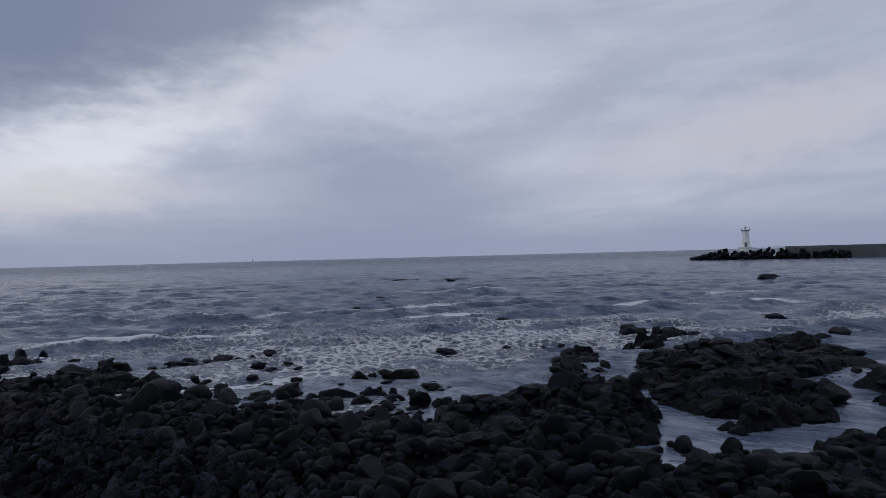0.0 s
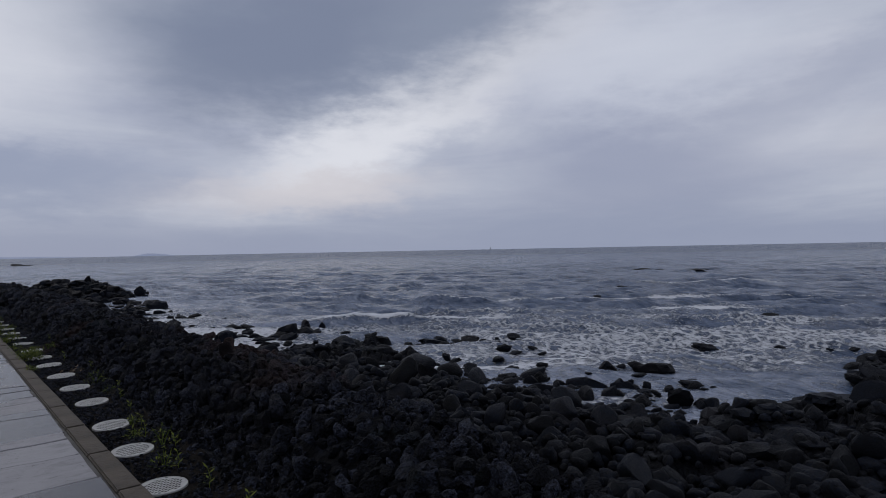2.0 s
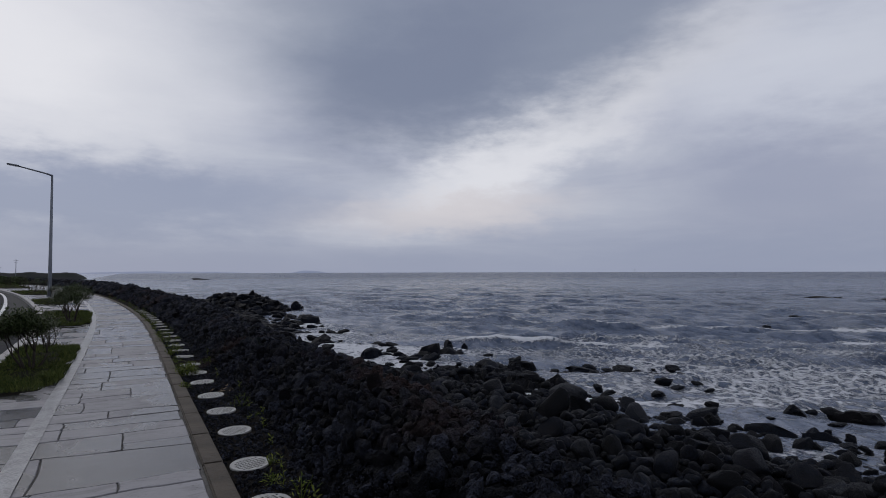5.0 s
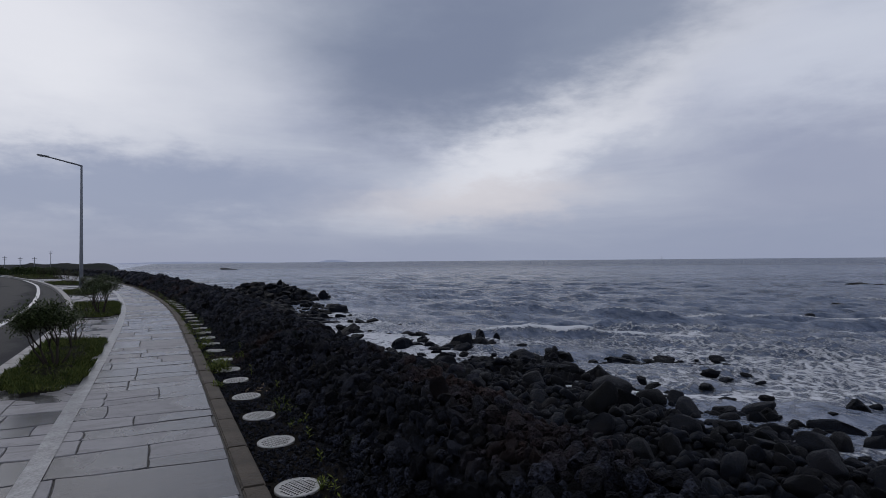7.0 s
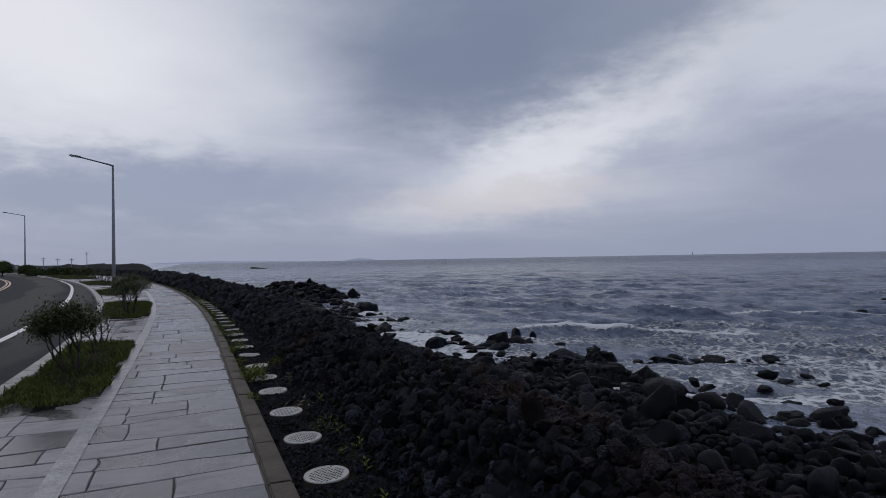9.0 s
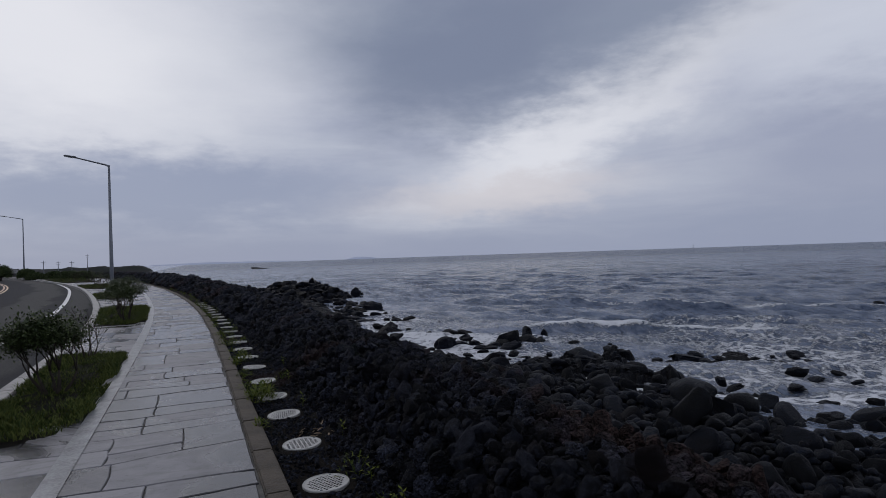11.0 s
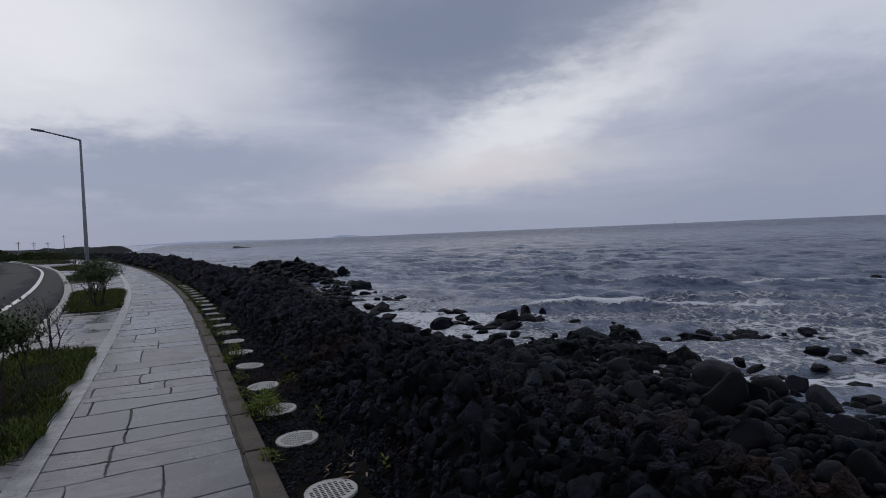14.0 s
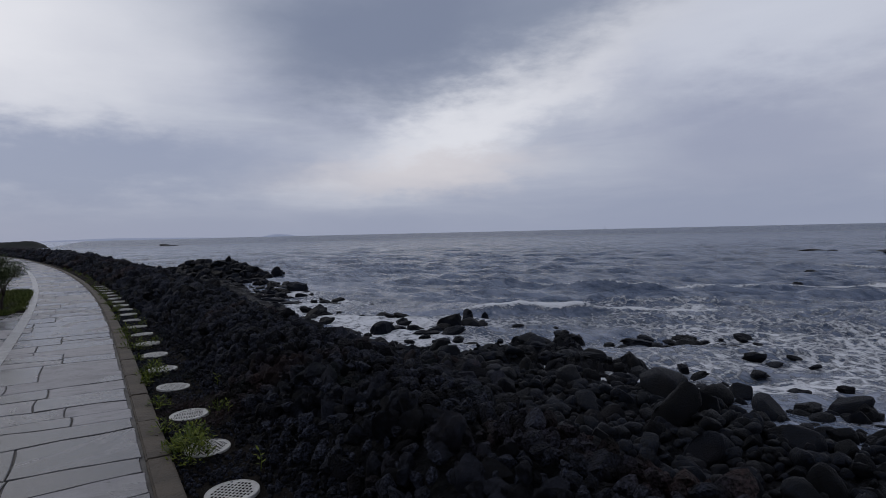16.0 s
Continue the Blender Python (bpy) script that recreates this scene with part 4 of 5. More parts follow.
bed(lambda y: road_x(y) + 0.22, lambda y: kerb_x(y) - 1.40, 10.75, 16.3, 16000, 0.06)
bed(lambda y: road_x(y) + 0.22, lambda y: kerb_x(y) - 1.42, 22.0, 29.5, 9000, 0.09)
bed(lambda y: road_x(y) + 0.22, lambda y: kerb_x(y) - 2.2, 37.0, 44.0, 3000, 0.08)
bed(lambda y: road_x(y) + 0.22, lambda y: kerb_x(y) - 2.4, 53.0, 64.0, 3000, 0.12)
bed(lambda y: road_x(y) + 0.22, lambda y: kerb_x(y) - 2.4, 76.0, 100.0, 3000, 0.2)


def bush(x, y, tall, wide, leaves, seed, label, low=0.45):
    """A many-stemmed shrub: forked stems and a ragged crown of leaves."""
    q = random.Random(seed)
    root = empty("shrub", x, y, 0.03)
    tagged(root, label, "shrub")
    tips, stems = [], []

    def grow(bm, p, d, length, rad, depth):
        pts, radii = [p], [rad]
        for k in range(3):
            d = (d + Vector((q.uniform(-0.25, 0.25), q.uniform(-0.25, 0.25), 0.08))).normalized()
            p = p + d * length / 3
            pts.append(p)
            radii.append(rad * (1 - 0.17 * (k + 1)))
        tube(bm, pts, radii, 5)
        if depth == 0:
            tips.append((p, d))
            return
        for _ in range(q.choice((2, 3))):
            a = q.uniform(0, 6.283)
            spread = Vector((math.cos(a), math.sin(a), 0)) * q.uniform(0.3, 0.75)
            grow(bm, p, (d + spread).normalized(), length * q.uniform(0.6, 0.85), rad * 0.5, depth - 1)

    for k in range(q.choice((5, 6))):
        a = k * 1.05 + q.uniform(-0.4, 0.4)
        stems.append(bmesh.new())
        grow(stems[-1], Vector((0.05 * math.cos(a), 0.05 * math.sin(a), -0.03)), Vector((0.5 * math.cos(a), 0.5 * math.sin(a), 1)).normalized(), tall * 0.34, 0.024 * tall, 3)
    top = max(t[0].z for t in tips)
    side = max(math.hypot(t[0].x, t[0].y) for t in tips)
    fit_scale = (wide / 2 / side, wide / 2 / side, tall * 0.95 / top)
    for bm in stems:
        for w in bm.verts:
            w.co = Vector((w.co.x * fit_scale[0], w.co.y * fit_scale[1], w.co.z * fit_scale[2] if w.co.z > 0 else w.co.z))
        part("stem", bm, BARK, root, "dark bare forked stem", True)
    if leaves:
        vs, fs = [], []
        for _ in range(leaves):
            t, d = q.choice(tips)
            c = Vector((t.x * fit_scale[0], t.y * fit_scale[1], t.z * fit_scale[2])) + Vector((q.gauss(0, 0.07), q.gauss(0, 0.07), q.gauss(-0.04, 0.07)))
            if c.z < low * tall and q.random() < 0.8:
                continue
            a, pitch = q.uniform(0, 6.283), q.uniform(-0.3, 1.2)
            ahead = Vector((math.cos(a) * math.cos(pitch), math.sin(a) * math.cos(pitch), math.sin(pitch)))
            across = ahead.cross(Vector((0, 0, 1))).normalized() * q.uniform(0.008, 0.014)
            n, s = len(vs), q.uniform(0.026, 0.048)
            vs += [c, c + ahead * s * 0.5 + across, c + ahead * s, c + ahead * s * 0.5 - across]
            fs.append((n, n + 1, n + 2, n + 3))
        part("foliage", mesh_of("foliage", vs, fs, LEAF, False), None, root, "small dark green leaves at the stem ends")


bush(-0.98, 12.7, 0.98, 1.42, 13000, 5, "dark green leafy shrub with bare forked stems in the bed", 0.3)
bush(-1.06, 15.75, 0.92, 0.95, 260, 11, "nearly leafless twiggy shrub in the grass bed", 0.5)
bush(-1.15, 22.8, 1.2, 1.35, 10000, 8, "dense dark green shrub in a small grass bed", 0.25)
bush(-1.6, 26.5, 0.9, 1.0, 1500, 21, "low green shrub behind a taller one", 0.2)
for k, (x, y, h, w) in enumerate(((-3.1, 39, 1.0, 1.3), (-3.4, 43.5, 0.9, 1.2), (-5.3, 55, 1.1, 1.4), (-6.3, 60, 1.2, 1.6), (-7.4, 66, 1.0, 1.6), (-9.5, 78, 1.3, 2.0), (-12.0, 87, 1.2, 2.0))):
    bush(x, y, h, w, 900, 30 + k, "low dark shrub in a roadside bed", 0.1)


def weed(x, y, size, count, label, wide=0.0085):
    """A low bushy weed: many small leaves in a loose dome, on thin stalks."""
    root = empty("weed", x, y, -0.02)
    tagged(root, label, "weed")
    vs, fs = [], []
    for _ in range(count):
        a, d, h = r.uniform(0, 6.283), r.random() ** 0.6, r.random() ** 0.8
        c = Vector((size * 0.8 * d * math.cos(a), size * 1.15 * d * math.sin(a), size * h * (1.05 - 0.8 * d * d)))
        b, pitch = a + r.normal(0, 0.9), r.uniform(-0.2, 1.0)
        ahead = Vector((math.cos(b) * math.cos(pitch), math.sin(b) * math.cos(pitch), math.sin(pitch)))
        across = Vector((-math.sin(b), math.cos(b), 0)) * wide * r.uniform(0.6, 1.2)
        n, ln = len(vs), r.uniform(0.025, 0.06)
        vs += [c, c + ahead * ln * 0.5 + across, c + ahead * ln, c + ahead * ln * 0.5 - across]
        fs.append((n, n + 1, n + 2, n + 3))
    part("foliage", mesh_of("foliage", vs, fs, WEED, False), None, root)
    for k in range(5):
        bm = bmesh.new()
        a = k * 1.26 + r.uniform(-0.3, 0.3)
        tube(bm, [(0, 0, -0.02), (0.25 * size * math.cos(a), 0.35 * size * math.sin(a), size * 0.5), (0.5 * size * math.cos(a), 0.7 * size * math.sin(a), size * 0.9)], [0.004, 0.003, 0.0015], 4)
        part("stalk", bm, WEED, root)


def sprig(x, y, z, tall, seed):
    """An upright weed: a stalk with pairs of leaves."""
    q = random.Random(seed)
    root = empty("weed", x, y, z)
    tagged(root, "small upright yellow-green weed growing from black soil", "weed")
    bm = bmesh.new()
    tube(bm, [(0, 0, -0.03), (0.01, 0.0, tall * 0.5), (0.0, 0.015, tall)], [0.004, 0.003, 0.002], 5)
    part("stalk", bm, WEED, root)
    vs, fs = [], []
    n_pairs = max(4, int(tall / 0.03))
    for k in range(n_pairs):
        h = tall * (0.2 + 0.8 * k / (n_pairs - 1))
        for s in (0, 3.14159):
            a = k * 1.7 + s + q.uniform(-0.3, 0.3)
            d, ac = Vector((math.cos(a), math.sin(a), q.uniform(0.3, 0.8))), Vector((-math.sin(a), math.cos(a), 0))
            ln, c, n = q.uniform(0.03, 0.06), Vector((0, 0.01, h)), len(vs)
            vs += [c, c + d * ln * 0.5 + ac * 0.009, c + d * ln, c + d * ln * 0.5 - ac * 0.009]
            fs.append((n, n + 1, n + 2, n + 3))
    part("leaves", mesh_of("leaves", vs, fs, WEED, False), None, root)


weed(1.22, 11.45, 0.19, 420, "bushy yellow-green weed clump spilling over the kerb")
weed(1.30, 11.75, 0.16, 260, "yellow-green weed clump beside a drain cover")
weed(1.24, 14.5, 0.18, 220, "bright yellow-green weed clump at the kerb")
weed(1.22, 16.4, 0.16, 180, "green weed clump at the kerb")
for k, (x, y, h) in enumerate(((1.52, 6.2, 0.16), (1.62, 7.45, 0.15), (1.66, 8.5, 0.16), (1.60, 10.95, 0.17), (1.42, 4.75, 0.2), (1.46, 4.2, 0.2), (1.44, 5.75, 0.22), (1.50, 3.6, 0.2), (1.56, 5.3, 0.13), (1.26, 14.2, 0.34), (1.20, 14.35, 0.3),
                            (1.72, 9.6, 0.14), (1.7, 7.9, 0.13), (1.58, 6.85, 0.12), (1.5, 2.9, 0.2), (1.38, 2.1, 0.22), (1.66, 12.4, 0.15), (1.72, 13.3, 0.14))):
    sprig(x, y, ground_at(x, y) + 0.01, h * 0.62, 100 + k)
    if k % 2 == 0:
        weed(x - 0.06, y + 0.12, 0.07 + 0.05 * (k % 3), 46, "small wispy green weed growing from black soil", 0.006)
for k in range(26):
    y = 17 + k * 1.15 + r.uniform(-0.4, 0.4)
    weed(float(kerb_x(y)) + r.uniform(0.2, 0.55), y, r.uniform(0.08, 0.17), 50, "small green weed growing between kerb and rubble")
spill = random.Random(41)
for k in range(24):
    y = 10.0 + 20.0 * (k + spill.random()) / 24
    weed(float(kerb_x(y)) + spill.uniform(0.13, 0.24), y, spill.uniform(0.07, 0.15), 90, "ragged green weed spilling over the stone kerb")
# fine black gravel over the soil strip
GRAINS = [rock_shape(k + 120, 1, 0.4, 0.4, 0.8) for k in range(6)]
xs, ys, us, zs = jittered(0.5, 22, 0.2, 1.0, 0.042, r)
grains = [(x, y, z + 0.004, s) for x, y, z, s in zip(xs, ys, zs, r.uniform(0.010, 0.030, len(xs)))
          if min(abs(y - c) for c in COVER_Y) > 0.19 or abs(x - float(kerb_x(y)) - float(np.interp(y, [-2, 4.4, 7.6, 13, 48], [0.24, 0.28, 0.42, 0.42, 0.42]))) > 0.19]
tagged(new("gravel", scatter("gravel", GRAINS, grains, LAVA, r, 3.1, False)), "fine black lava gravel over the soil strip", "gravel", kind="stuff")

# dry fallen leaves on the soil
for k in range(14):
    x, y = 1.5 + r.uniform(-0.12, 0.2), 9.85 + r.uniform(-0.25, 0.25)
    bm = bmesh.new()
    pts = [(-0.035, 0, 0), (-0.010, 0.007, 0.010), (0.02, 0.006, 0.014), (0.042, 0, 0.004), (0.02, -0.006, 0.010), (-0.010, -0.007, 0.006)]
    bm.faces.new([bm.verts.new(c) for c in pts])
    ob = new("dry_leaf", mesh_bm("dry_leaf", bm, DRY))
    ob.matrix_world = Matrix.LocRotScale((x, y, ground_at(x, y) + 0.018), Euler((r.uniform(-0.3, 0.3), r.uniform(-0.3, 0.3), r.uniform(0, 6.28))), None)
    tagged(ob, "curled brown dry leaf lying on soil", "leaf", "fallen leaves")


def street_lamp(x, y, z, tall, reach, turn):
    root = empty("street_lamp", x, y, z)
    tagged(root, "tall grey steel street lamp with one long arm", "street lamp", "street lamps")
    root.rotation_euler = (0, 0, radians(turn))
    bm = bmesh.new()
    box(bm, -0.2, 0.2, -0.2, 0.2, -0.05, 0.03, 0.01)
    part("base_plate", bm, STEEL, root)
    bm = bmesh.new()
    tube(bm, [(0, 0, 0), (0, 0, 1.2), (0, 0, tall)], [0.13, 0.12, 0.065], 12)
    part("pole", bm, STEEL, root, "", True)
    bm = bmesh.new()
    box(bm, -0.07, 0.07, -0.145, -0.11, 0.5, 0.95, 0.008)
    part("service_door", bm, STEEL, root)
    bm = bmesh.new()
    tube(bm, [(0.05, 0, tall - 0.06), (-0.25, 0, tall + 0.04), (-reach + 0.6, 0, tall + 0.42)], [0.065, 0.055, 0.045], 8)
    part("arm", bm, STEEL, root, "", True)
    bm = bmesh.new()
    box(bm, -0.36, 0.36, -0.13, 0.13, -0.05, 0.06, 0.04)
    for w in bm.verts:
        w.co.y *= 1.0 - 0.35 * max(-w.co.x, 0)
    bmesh.ops.transform(bm, matrix=Matrix.Translation((-reach + 0.3, 0, tall + 0.47)) @ Euler((0, 0.13, 0)).to_matrix().to_4x4(), verts=bm.verts[:])
    head = part("lamp_head", bm, LAMP_HEAD, root, "dark grey flat lamp head")
    bm = bmesh.new()
    box(bm, -0.24, 0.16, -0.09, 0.09, -0.064, -0.048, 0.004)
    bmesh.ops.transform(bm, matrix=Matrix.Translation((-reach + 0.3, 0, tall + 0.47)) @ Euler((0, 0.13, 0)).to_matrix().to_4x4(), verts=bm.verts[:])
    part("lens", bm, WHITE_WALL, head, "pale lamp lens")


street_lamp(-4.38, 50.0, 0.0, 8.3, 2.5, 8)
street_lamp(-25.1, 123.5, 0.0, 9.9, 3.0, 12)


# ---- far things ----
def ridge(name, x0, x1, y, depth, base, tall, seed, mat, label, ends=0.25):
    """Low far land: a long mound with an uneven top."""
    n = 90
    v, f = [], []
    for i in range(n + 1):
        t = i / n
        x = x0 + (x1 - x0) * t
        env = min(1.0, t / ends, (1 - t) / ends)
        h = tall * env ** 0.6 * (0.65 + 0.5 * float(fbm(t * 9 + seed, seed * 1.7, 0.0, 4)))
        v += [(x, y, base), (x, y + depth * 0.25, base + h * 0.85), (x, y + depth * 0.6, base + h), (x, y + depth, base)]
    for i in range(n):
        for k in range(3):
            f.append((4 * i + k, 4 * i + 4 + k, 4 * i + 5 + k, 4 * i + 1 + k))
    return tagged(new(name, mesh_of(name, v, f, mat)), label, "backdrop", kind="structure")


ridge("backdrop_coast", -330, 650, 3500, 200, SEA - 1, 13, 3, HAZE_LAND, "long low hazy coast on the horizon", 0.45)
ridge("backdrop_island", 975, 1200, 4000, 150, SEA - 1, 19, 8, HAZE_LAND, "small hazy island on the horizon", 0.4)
ridge("headland", -90, -26, 480, 60, SEA - 1, 6.6, 5, LAND, "low dark rocky headland beyond the bay", 0.12)
ridge("headland", -420, -60, 420, 160, SEA, 5.5, 6, LAND, "low dark land behind the coast road", 0.12)


def tree(x, y, z, w, h, seed):
    q = random.Random(seed)
    root = empty("tree", x, y, z)
    tagged(root, "dark round evergreen tree beside the road", "tree", "roadside trees")
    bm = bmesh.new()
    tube(bm, [(0, 0, -0.1), (0.05, 0, h * 0.3), (0, 0.05, h * 0.6)], [0.13, 0.1, 0.05], 7)
    for k in range(6):
        a = k * 1.05
        tube(bm, [(0, 0, h * 0.25), (w * 0.2 * math.cos(a), w * 0.2 * math.sin(a), h * 0.5), (w * 0.38 * math.cos(a), w * 0.38 * math.sin(a), h * 0.65)], [0.06, 0.04, 0.02], 5)
    part("trunk", bm, BARK, root, "", True)
    vs, fs = [], []
    for _ in range(2600):
        a, c, d = q.uniform(0, 6.283), q.uniform(-0.5, 1), q.random() ** 0.3 * q.uniform(0.75, 1.05)
        s = math.sqrt(max(0, 1 - c * c))
        p = Vector((w / 2 * d * s * math.cos(a), w / 2 * d * s * math.sin(a), h * 0.5 + h * 0.5 * d * c))
        n = len(vs)
        u, t = Vector((q.gauss(0, 1), q.gauss(0, 1), q.gauss(0, 1))).normalized() * 0.14, Vector((q.gauss(0, 1), q.gauss(0, 1), q.gauss(0, 1))).normalized() * 0.10
        vs += [p - u, p + t, p + u, p - t]
        fs.append((n, n + 1, n + 2, n + 3))
    part("crown", mesh_of("crown", vs, fs, LEAF, False), None, root)


tree(-26.5, 116, -0.3, 3.2, 2.7, 1)
tree(-23.2, 116, -0.3, 2.6, 2.0, 2)
for k, (x, y, w, h) in enumerate(((-13, 100, 2.6, 1.5), (-15.5, 104, 2.8, 1.6), (-18, 108, 2.8, 1.6), (-21, 111, 2.6, 1.5), (-31, 122, 3.4, 1.5), (-35, 125, 3.6, 1.7), (-40, 128, 3.4, 1.6), (-45, 130, 4.0, 1.8), (-51, 131, 4.0, 1.7), (-57, 132, 4.0, 1.8))):
    tree(x, y, -0.4, w, h, 10 + k)


def utility_pole(x, y, tall):
    root = empty("utility_pole", x, y, -0.5)
    tagged(root, "thin dark utility pole far along the coast", "utility pole", "far poles")
    bm = bmesh.new()
    tube(bm, [(0, 0, 0), (0, 0, tall)], [0.17, 0.11], 6)
    part("pole", bm, LAMP_HEAD, root)
    bm = bmesh.new()
    box(bm, -1.0, 1.0, -0.06, 0.06, tall - 0.75, tall - 0.6)
    box(bm, -0.7, 0.7, -0.06, 0.06, tall - 1.5, tall - 1.38)
    part("crossarm", bm, LAMP_HEAD, root)


for x, y, h in ((-78, 260, 8), (-66, 262, 9), (-62, 330, 8), (-58, 340, 7.5), (-54, 350, 7.5), (-48, 355, 12), (-70, 300, 6), (-100, 270, 8)):
    utility_pole(x, y, h * 0.72)


def far_house(x, y, w, d, h):
    root = empty("house", x, y, -0.5)
    tagged(root, "small pale flat-roofed building far along the coast", "building", "far buildings")
    bm = bmesh.new()
    box(bm, -w / 2, w / 2, -d / 2, d / 2, 0, h, 0.05)
    part("wall", bm, ROAD_KERB, root)
    bm = bmesh.new()
    box(bm, -w / 2 - 0.3, w / 2 + 0.3, -d / 2 - 0.3, d / 2 + 0.3, h, h + 0.3, 0.03)
    part("roof", bm, CONCRETE, root)
    for k in range(3):
        bm = bmesh.new()
        box(bm, -w * 0.35 + k * w * 0.28, -w * 0.35 + k * w * 0.28 + w * 0.14, -d / 2 - 0.04, -d / 2 + 0.1, h * 0.35, h * 0.75)
        window = part("window", bm, ROAD_KERB, root)
        bm = bmesh.new()
        box(bm, -w * 0.35 + k * w * 0.28 + 0.1, -w * 0.35 + k * w * 0.28 + w * 0.14 - 0.1, -d / 2 - 0.06, -d / 2 - 0.045, h * 0.35 + 0.1, h * 0.75 - 0.1)
        part("pane", bm, LAMP_HEAD, window)


for x, y, w, h in ((-110, 420, 6, 2.4), (-97, 430, 5, 2.2), (-140, 420, 9, 3.0)):
    far_house(x, y, w, 7, h)

# beacon on the horizon
beacon = empty("sea_beacon", 2350, 2345, SEA - 1)
tagged(beacon, "thin dark beacon tower on the sea horizon", "beacon")
bm = bmesh.new()
tube(bm, [(0, 0, 0), (0, 0, 7), (0, 0, 14)], [2.2, 1.2, 0.9], 8)
part("tower", bm, LAMP_HEAD, beacon)
bm = bmesh.new()
tube(bm, [(0, 0, 14), (0, 0, 16)], [1.5, 0.4], 8)
part("top_mark", bm, LAMP_HEAD, beacon)

# breakwater with a white lighthouse
breakwater = empty("breakwater", 297, 0, SEA)
tagged(breakwater, "long dark concrete breakwater with a rock mound at its head", "breakwater")
bm = bmesh.new()
for k in range(24):
    y = -12 - 6 * k
    box(bm, -4, 4, y - 5.97, y, -1, 4.3, 0.08)
    box(bm, 3.0, 4.2, y - 5.97, y, 4.3, 5.2, 0.05)
part("quay_wall", bm, CONCRETE, breakwater)
bm = bmesh.new()
for k in range(48):
    tube(bm, [(-3.6, 6 - 3 * k, 4.3), (-3.6, 6 - 3 * k, 5.3)], [0.07, 0.07], 5)
for h in (4.8, 5.25):
    tube(bm, [(-3.6, 6, h), (-3.6, -136, h)], [0.05, 0.05], 5)
part("railing", bm, STEEL, breakwater)
mound = []
for k in range(520):
    y = r.uniform(-34, 25)
    w = 7.5 * min(1, (25.5 - y) / 14)
    x = r.uniform(-w, w)
    top = 4.4 * min(1, (25.5 - y) / 11)
    mound.append((x - 2, y, r.uniform(-0.2, 1.0) * top * (1 - 0.55 * abs(x) / max(w, 0.1)), r.uniform(0.7, 1.7)))
ob = part("rock_armour", scatter("rock_armour", CRAGS_LOW, mound, BASALT_STUFF, r), None, breakwater, "heaped dark armour rocks")
ob["kind"] = "stuff"
lighthouse = empty("lighthouse", 297, 3.2, SEA + 4.2)
tagged(lighthouse, "small white round lighthouse at the head of the breakwater", "lighthouse")


def turned(name, rings, mat, label=""):
    bm = bmesh.new()
    tube(bm, [(0, 0, z) for q, z in rings], [q for q, z in rings], 20)
    return part(name, bm, mat, lighthouse, label)


turned("plinth", ((2.5, -0.6), (2.5, 1.0), (2.3, 1.2)), WHITE_WALL)
turned("tower", ((1.75, 1.2), (1.45, 5.0), (1.3, 8.2)), WHITE_WALL)
turned("gallery", ((1.3, 8.2), (2.0, 8.6), (2.0, 8.9)), WHITE_WALL)
turned("lantern", ((0.35, 8.9), (0.35, 9.9), (0.1, 10.4)), LAMP_HEAD)
bm = bmesh.new()
for k in range(12):
    a = 6.283 * k / 12
    tube(bm, [(1.9 * math.cos(a), 1.9 * math.sin(a), 8.9), (1.9 * math.cos(a), 1.9 * math.sin(a), 9.7)], [0.04, 0.04], 4)
tube(bm, [(1.9 * math.cos(6.283 * k / 24), 1.9 * math.sin(6.283 * k / 24), 9.7) for k in range(25)], [0.05] * 25, 4)
part("railing", bm, WHITE_WALL, lighthouse)
bm = bmesh.new()
box(bm, -1.82, -1.4, -0.5, 0.5, 1.2, 3.2, 0.02)
part("door", bm, LAMP_HEAD, lighthouse)


# ---- flagstones, one by one ----
def flagstone(outline, z, depth, tilt):
    """A stone from its plan outline, with worn edges; its top leans a little."""
    n = len(outline)
    pts = [Vector(p) for p in outline]
    mid = sum(pts, Vector((0, 0))) / n
    bm = bmesh.new()
    rings = []
    for pull, h in ((0.0, -depth), (0.0, z - 0.006), (0.006, z)):
        rings.append([bm.verts.new((*(p + (mid - p).normalized() * pull), h + (0 if h == -depth else tilt[0] * (p.x - mid.x) + tilt[1] * (p.y - mid.y)))) for p in pts])
    for a, b in zip(rings, rings[1:]):
        for k in range(n):
            bm.faces.new((a[k], a[(k + 1) % n], b[(k + 1) % n], b[k]))
    bm.faces.new(rings[-1])
    return bm


def course_edge(k, x):
    """The wavering line between two courses of stones, by its number, across the promenade."""
    y = COURSES[k]
    return y + 0.20 * (float(vnoise(x * 0.9, k * 3.7)) - 0.5) + 0.05 * (float(vnoise(x * 4.0, k * 5.3)) - 0.5) + SLANT[k] * (x + 1.2)


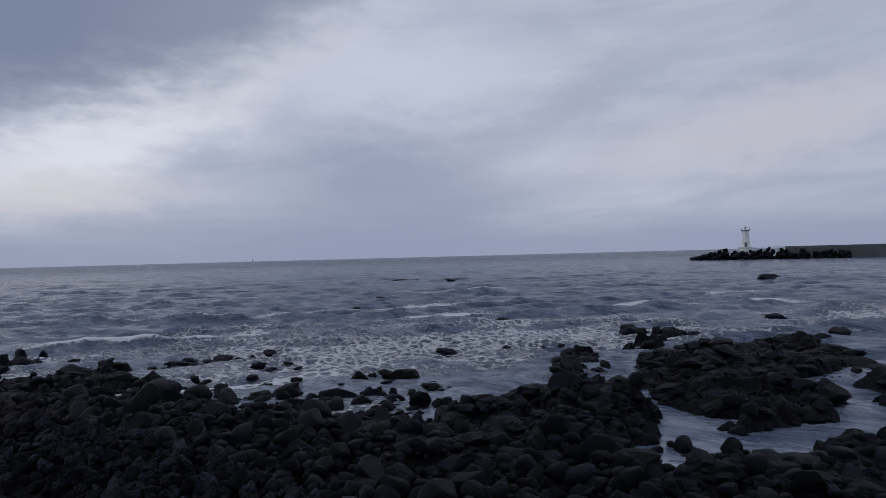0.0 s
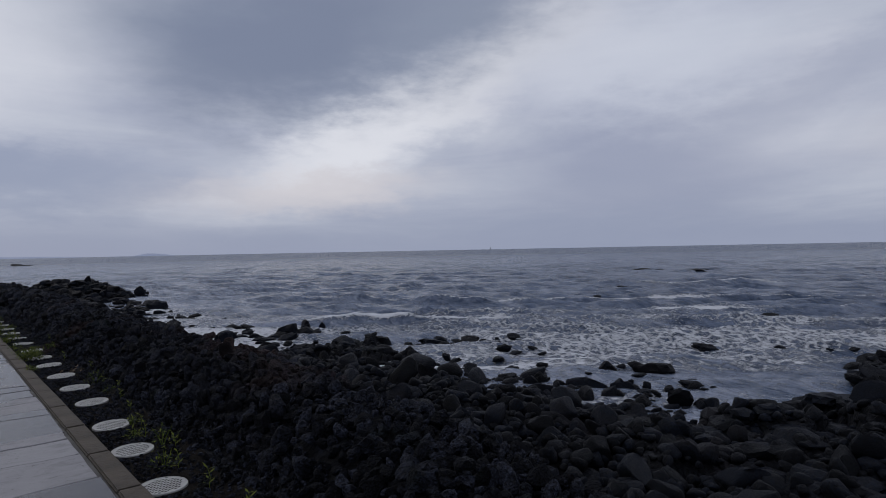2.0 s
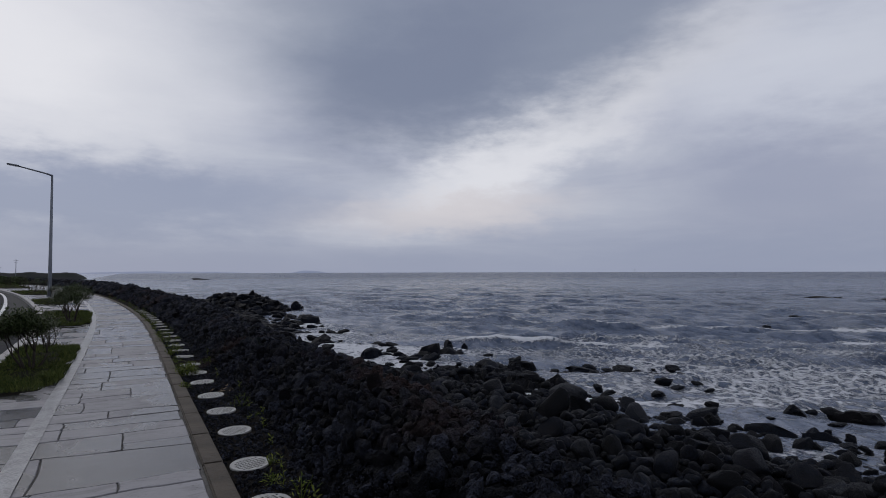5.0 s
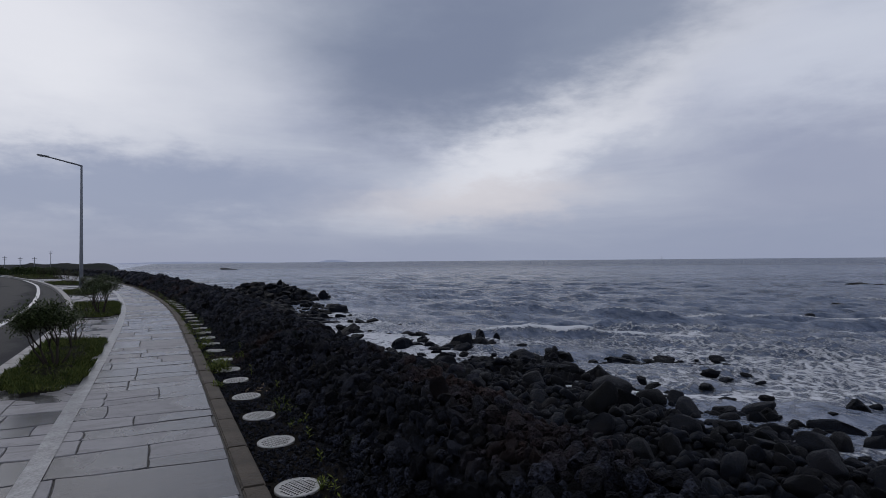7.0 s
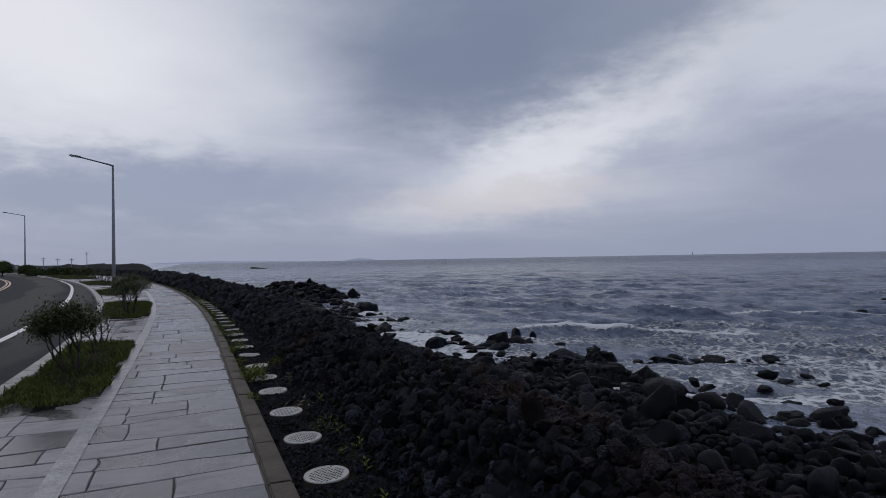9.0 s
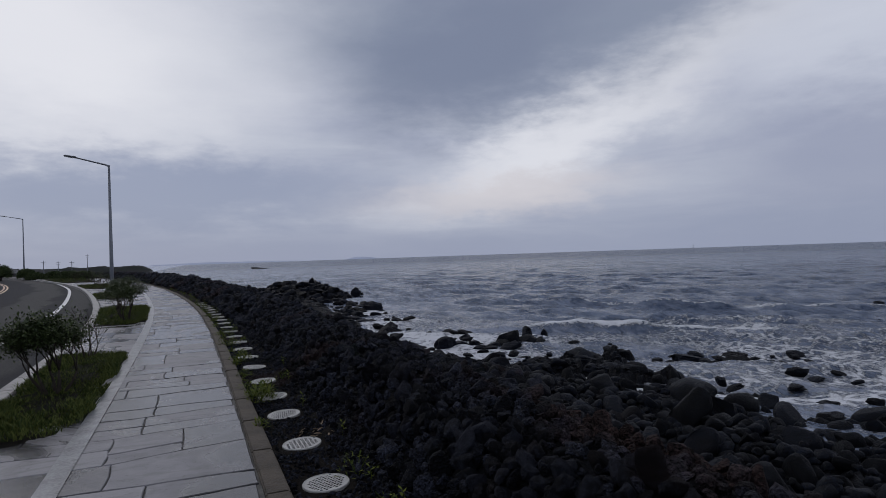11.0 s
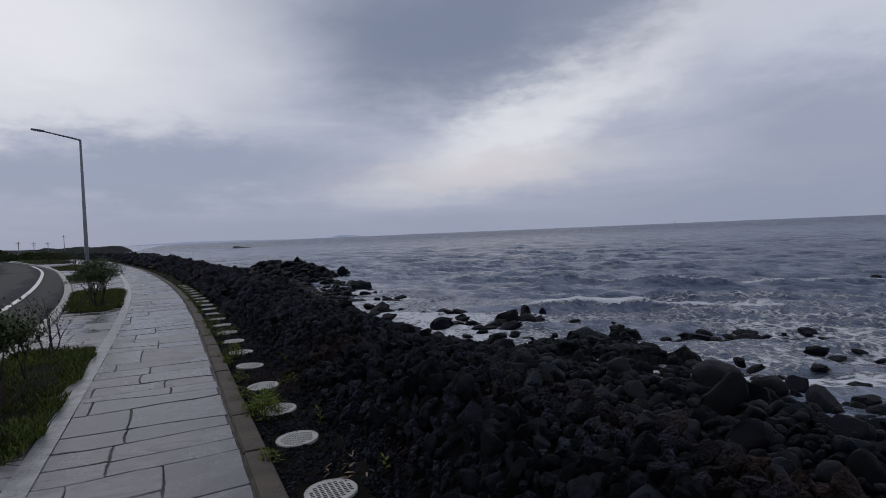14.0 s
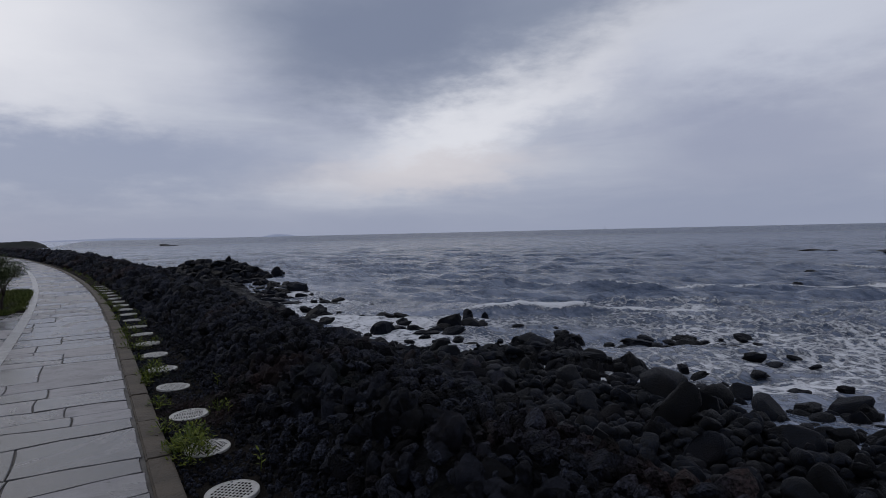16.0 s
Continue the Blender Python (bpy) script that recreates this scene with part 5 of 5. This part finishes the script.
def outline_of(x0, x1, lean0, lean1, lo, hi, q):
    """A stone between two cross joints: courses share their edges, the corners are broken off."""
    gap, side, out = 0.002 + 0.007 * q.random() ** 2, 0.002 + 0.004 * q.random(), []
    steps = max(4, int((x1 - x0) / 0.13))
    for i in range(steps + 1):
        x = x0 + (x1 - x0) * i / steps
        trim = q.uniform(0.004, 0.016) if i in (0, steps) else q.uniform(0, 0.009)
        out.append((x + (side if i == 0 else -side if i == steps else 0), lo(x) + gap + trim))
    for i in range(1, 4):
        t = i / 4
        out.append((x1 - side + lean1 * math.sin(3.14159 * t) - q.uniform(0, 0.005), lo(x1) + (hi(x1) - lo(x1)) * t))
    for i in range(steps, -1, -1):
        x = x0 + (x1 - x0) * i / steps
        trim = q.uniform(0.004, 0.016) if i in (0, steps) else q.uniform(0, 0.009)
        out.append((x + (side if i == 0 else -side if i == steps else 0), hi(x) - gap - trim))
    for i in range(3, 0, -1):
        t = i / 4
        out.append((x0 + side + lean0 * math.sin(3.14159 * t) + q.uniform(0, 0.005), lo(x0) + (hi(x0) - lo(x0)) * t))
    return out


q = random.Random(77)
COURSES, SLANT = [-12.0], [0.0]
while COURSES[-1] < 96:
    COURSES.append(COURSES[-1] + (q.choice((0.32, 0.46, 0.58, 0.66, 0.76, 0.86)) + q.uniform(-0.03, 0.03) if COURSES[-1] < 30 else q.uniform(0.6, 0.9)))
    SLANT.append(q.uniform(-0.06, 0.06) if COURSES[-1] < 30 else 0.0)
stones, rest = 0, bmesh.new()
for k in range(len(COURSES) - 1):
    wide = float(kerb_x(COURSES[k]) - road_x(COURSES[k])) - 0.233
    cuts, x = [-wide], -wide + q.uniform(0.35, 1.0)
    while x < -0.45:
        cuts.append(x)
        x += q.uniform(0.5, 1.15)
    cuts.append(-0.012 if q.random() < 0.5 else -0.028)
    leans = [0.0] + [q.uniform(-0.022, 0.022) for _ in cuts[2:]] + [0.0]
    for x0, x1, lean0, lean1 in zip(cuts, cuts[1:], leans, leans[1:]):
        lo, hi = (lambda x, k=k: course_edge(k, x)), (lambda x, k=k: course_edge(k + 1, x))
        pieces = [(lo, hi)]
        if COURSES[k + 1] - COURSES[k] > 0.52 and q.random() < 0.3 and COURSES[k] < 30:
            part_of = q.uniform(0.35, 0.65)
            mid = (lambda x, k=k, c=part_of: course_edge(k, x) * (1 - c) + course_edge(k + 1, x) * c + 0.04 * (float(vnoise(x * 1.7, k * 1.9)) - 0.5))
            pieces = [(lo, mid), (mid, hi)]
        for low_edge, high_edge in pieces:
            plan = outline_of(x0, x1, lean0, lean1, low_edge, high_edge, q)
            bm = flagstone([(x + float(kerb_x(y)), y) for x, y in plan], q.uniform(-0.004, 0.001), 0.035, (q.uniform(-0.003, 0.003), q.uniform(-0.007, 0.007)))
            if stones < 300 and COURSES[k] > 1.5:
                part("flagstone", bm, FLAG, slab)
                stones += 1
            else:
                me = mesh_bm("flagstone", bm, FLAG_FAR)
                rest.from_mesh(me)
                bpy.data.meshes.remove(me)
ob = part("flagstones", rest, FLAG_FAR, slab)
ob["kind"] = "stuff"
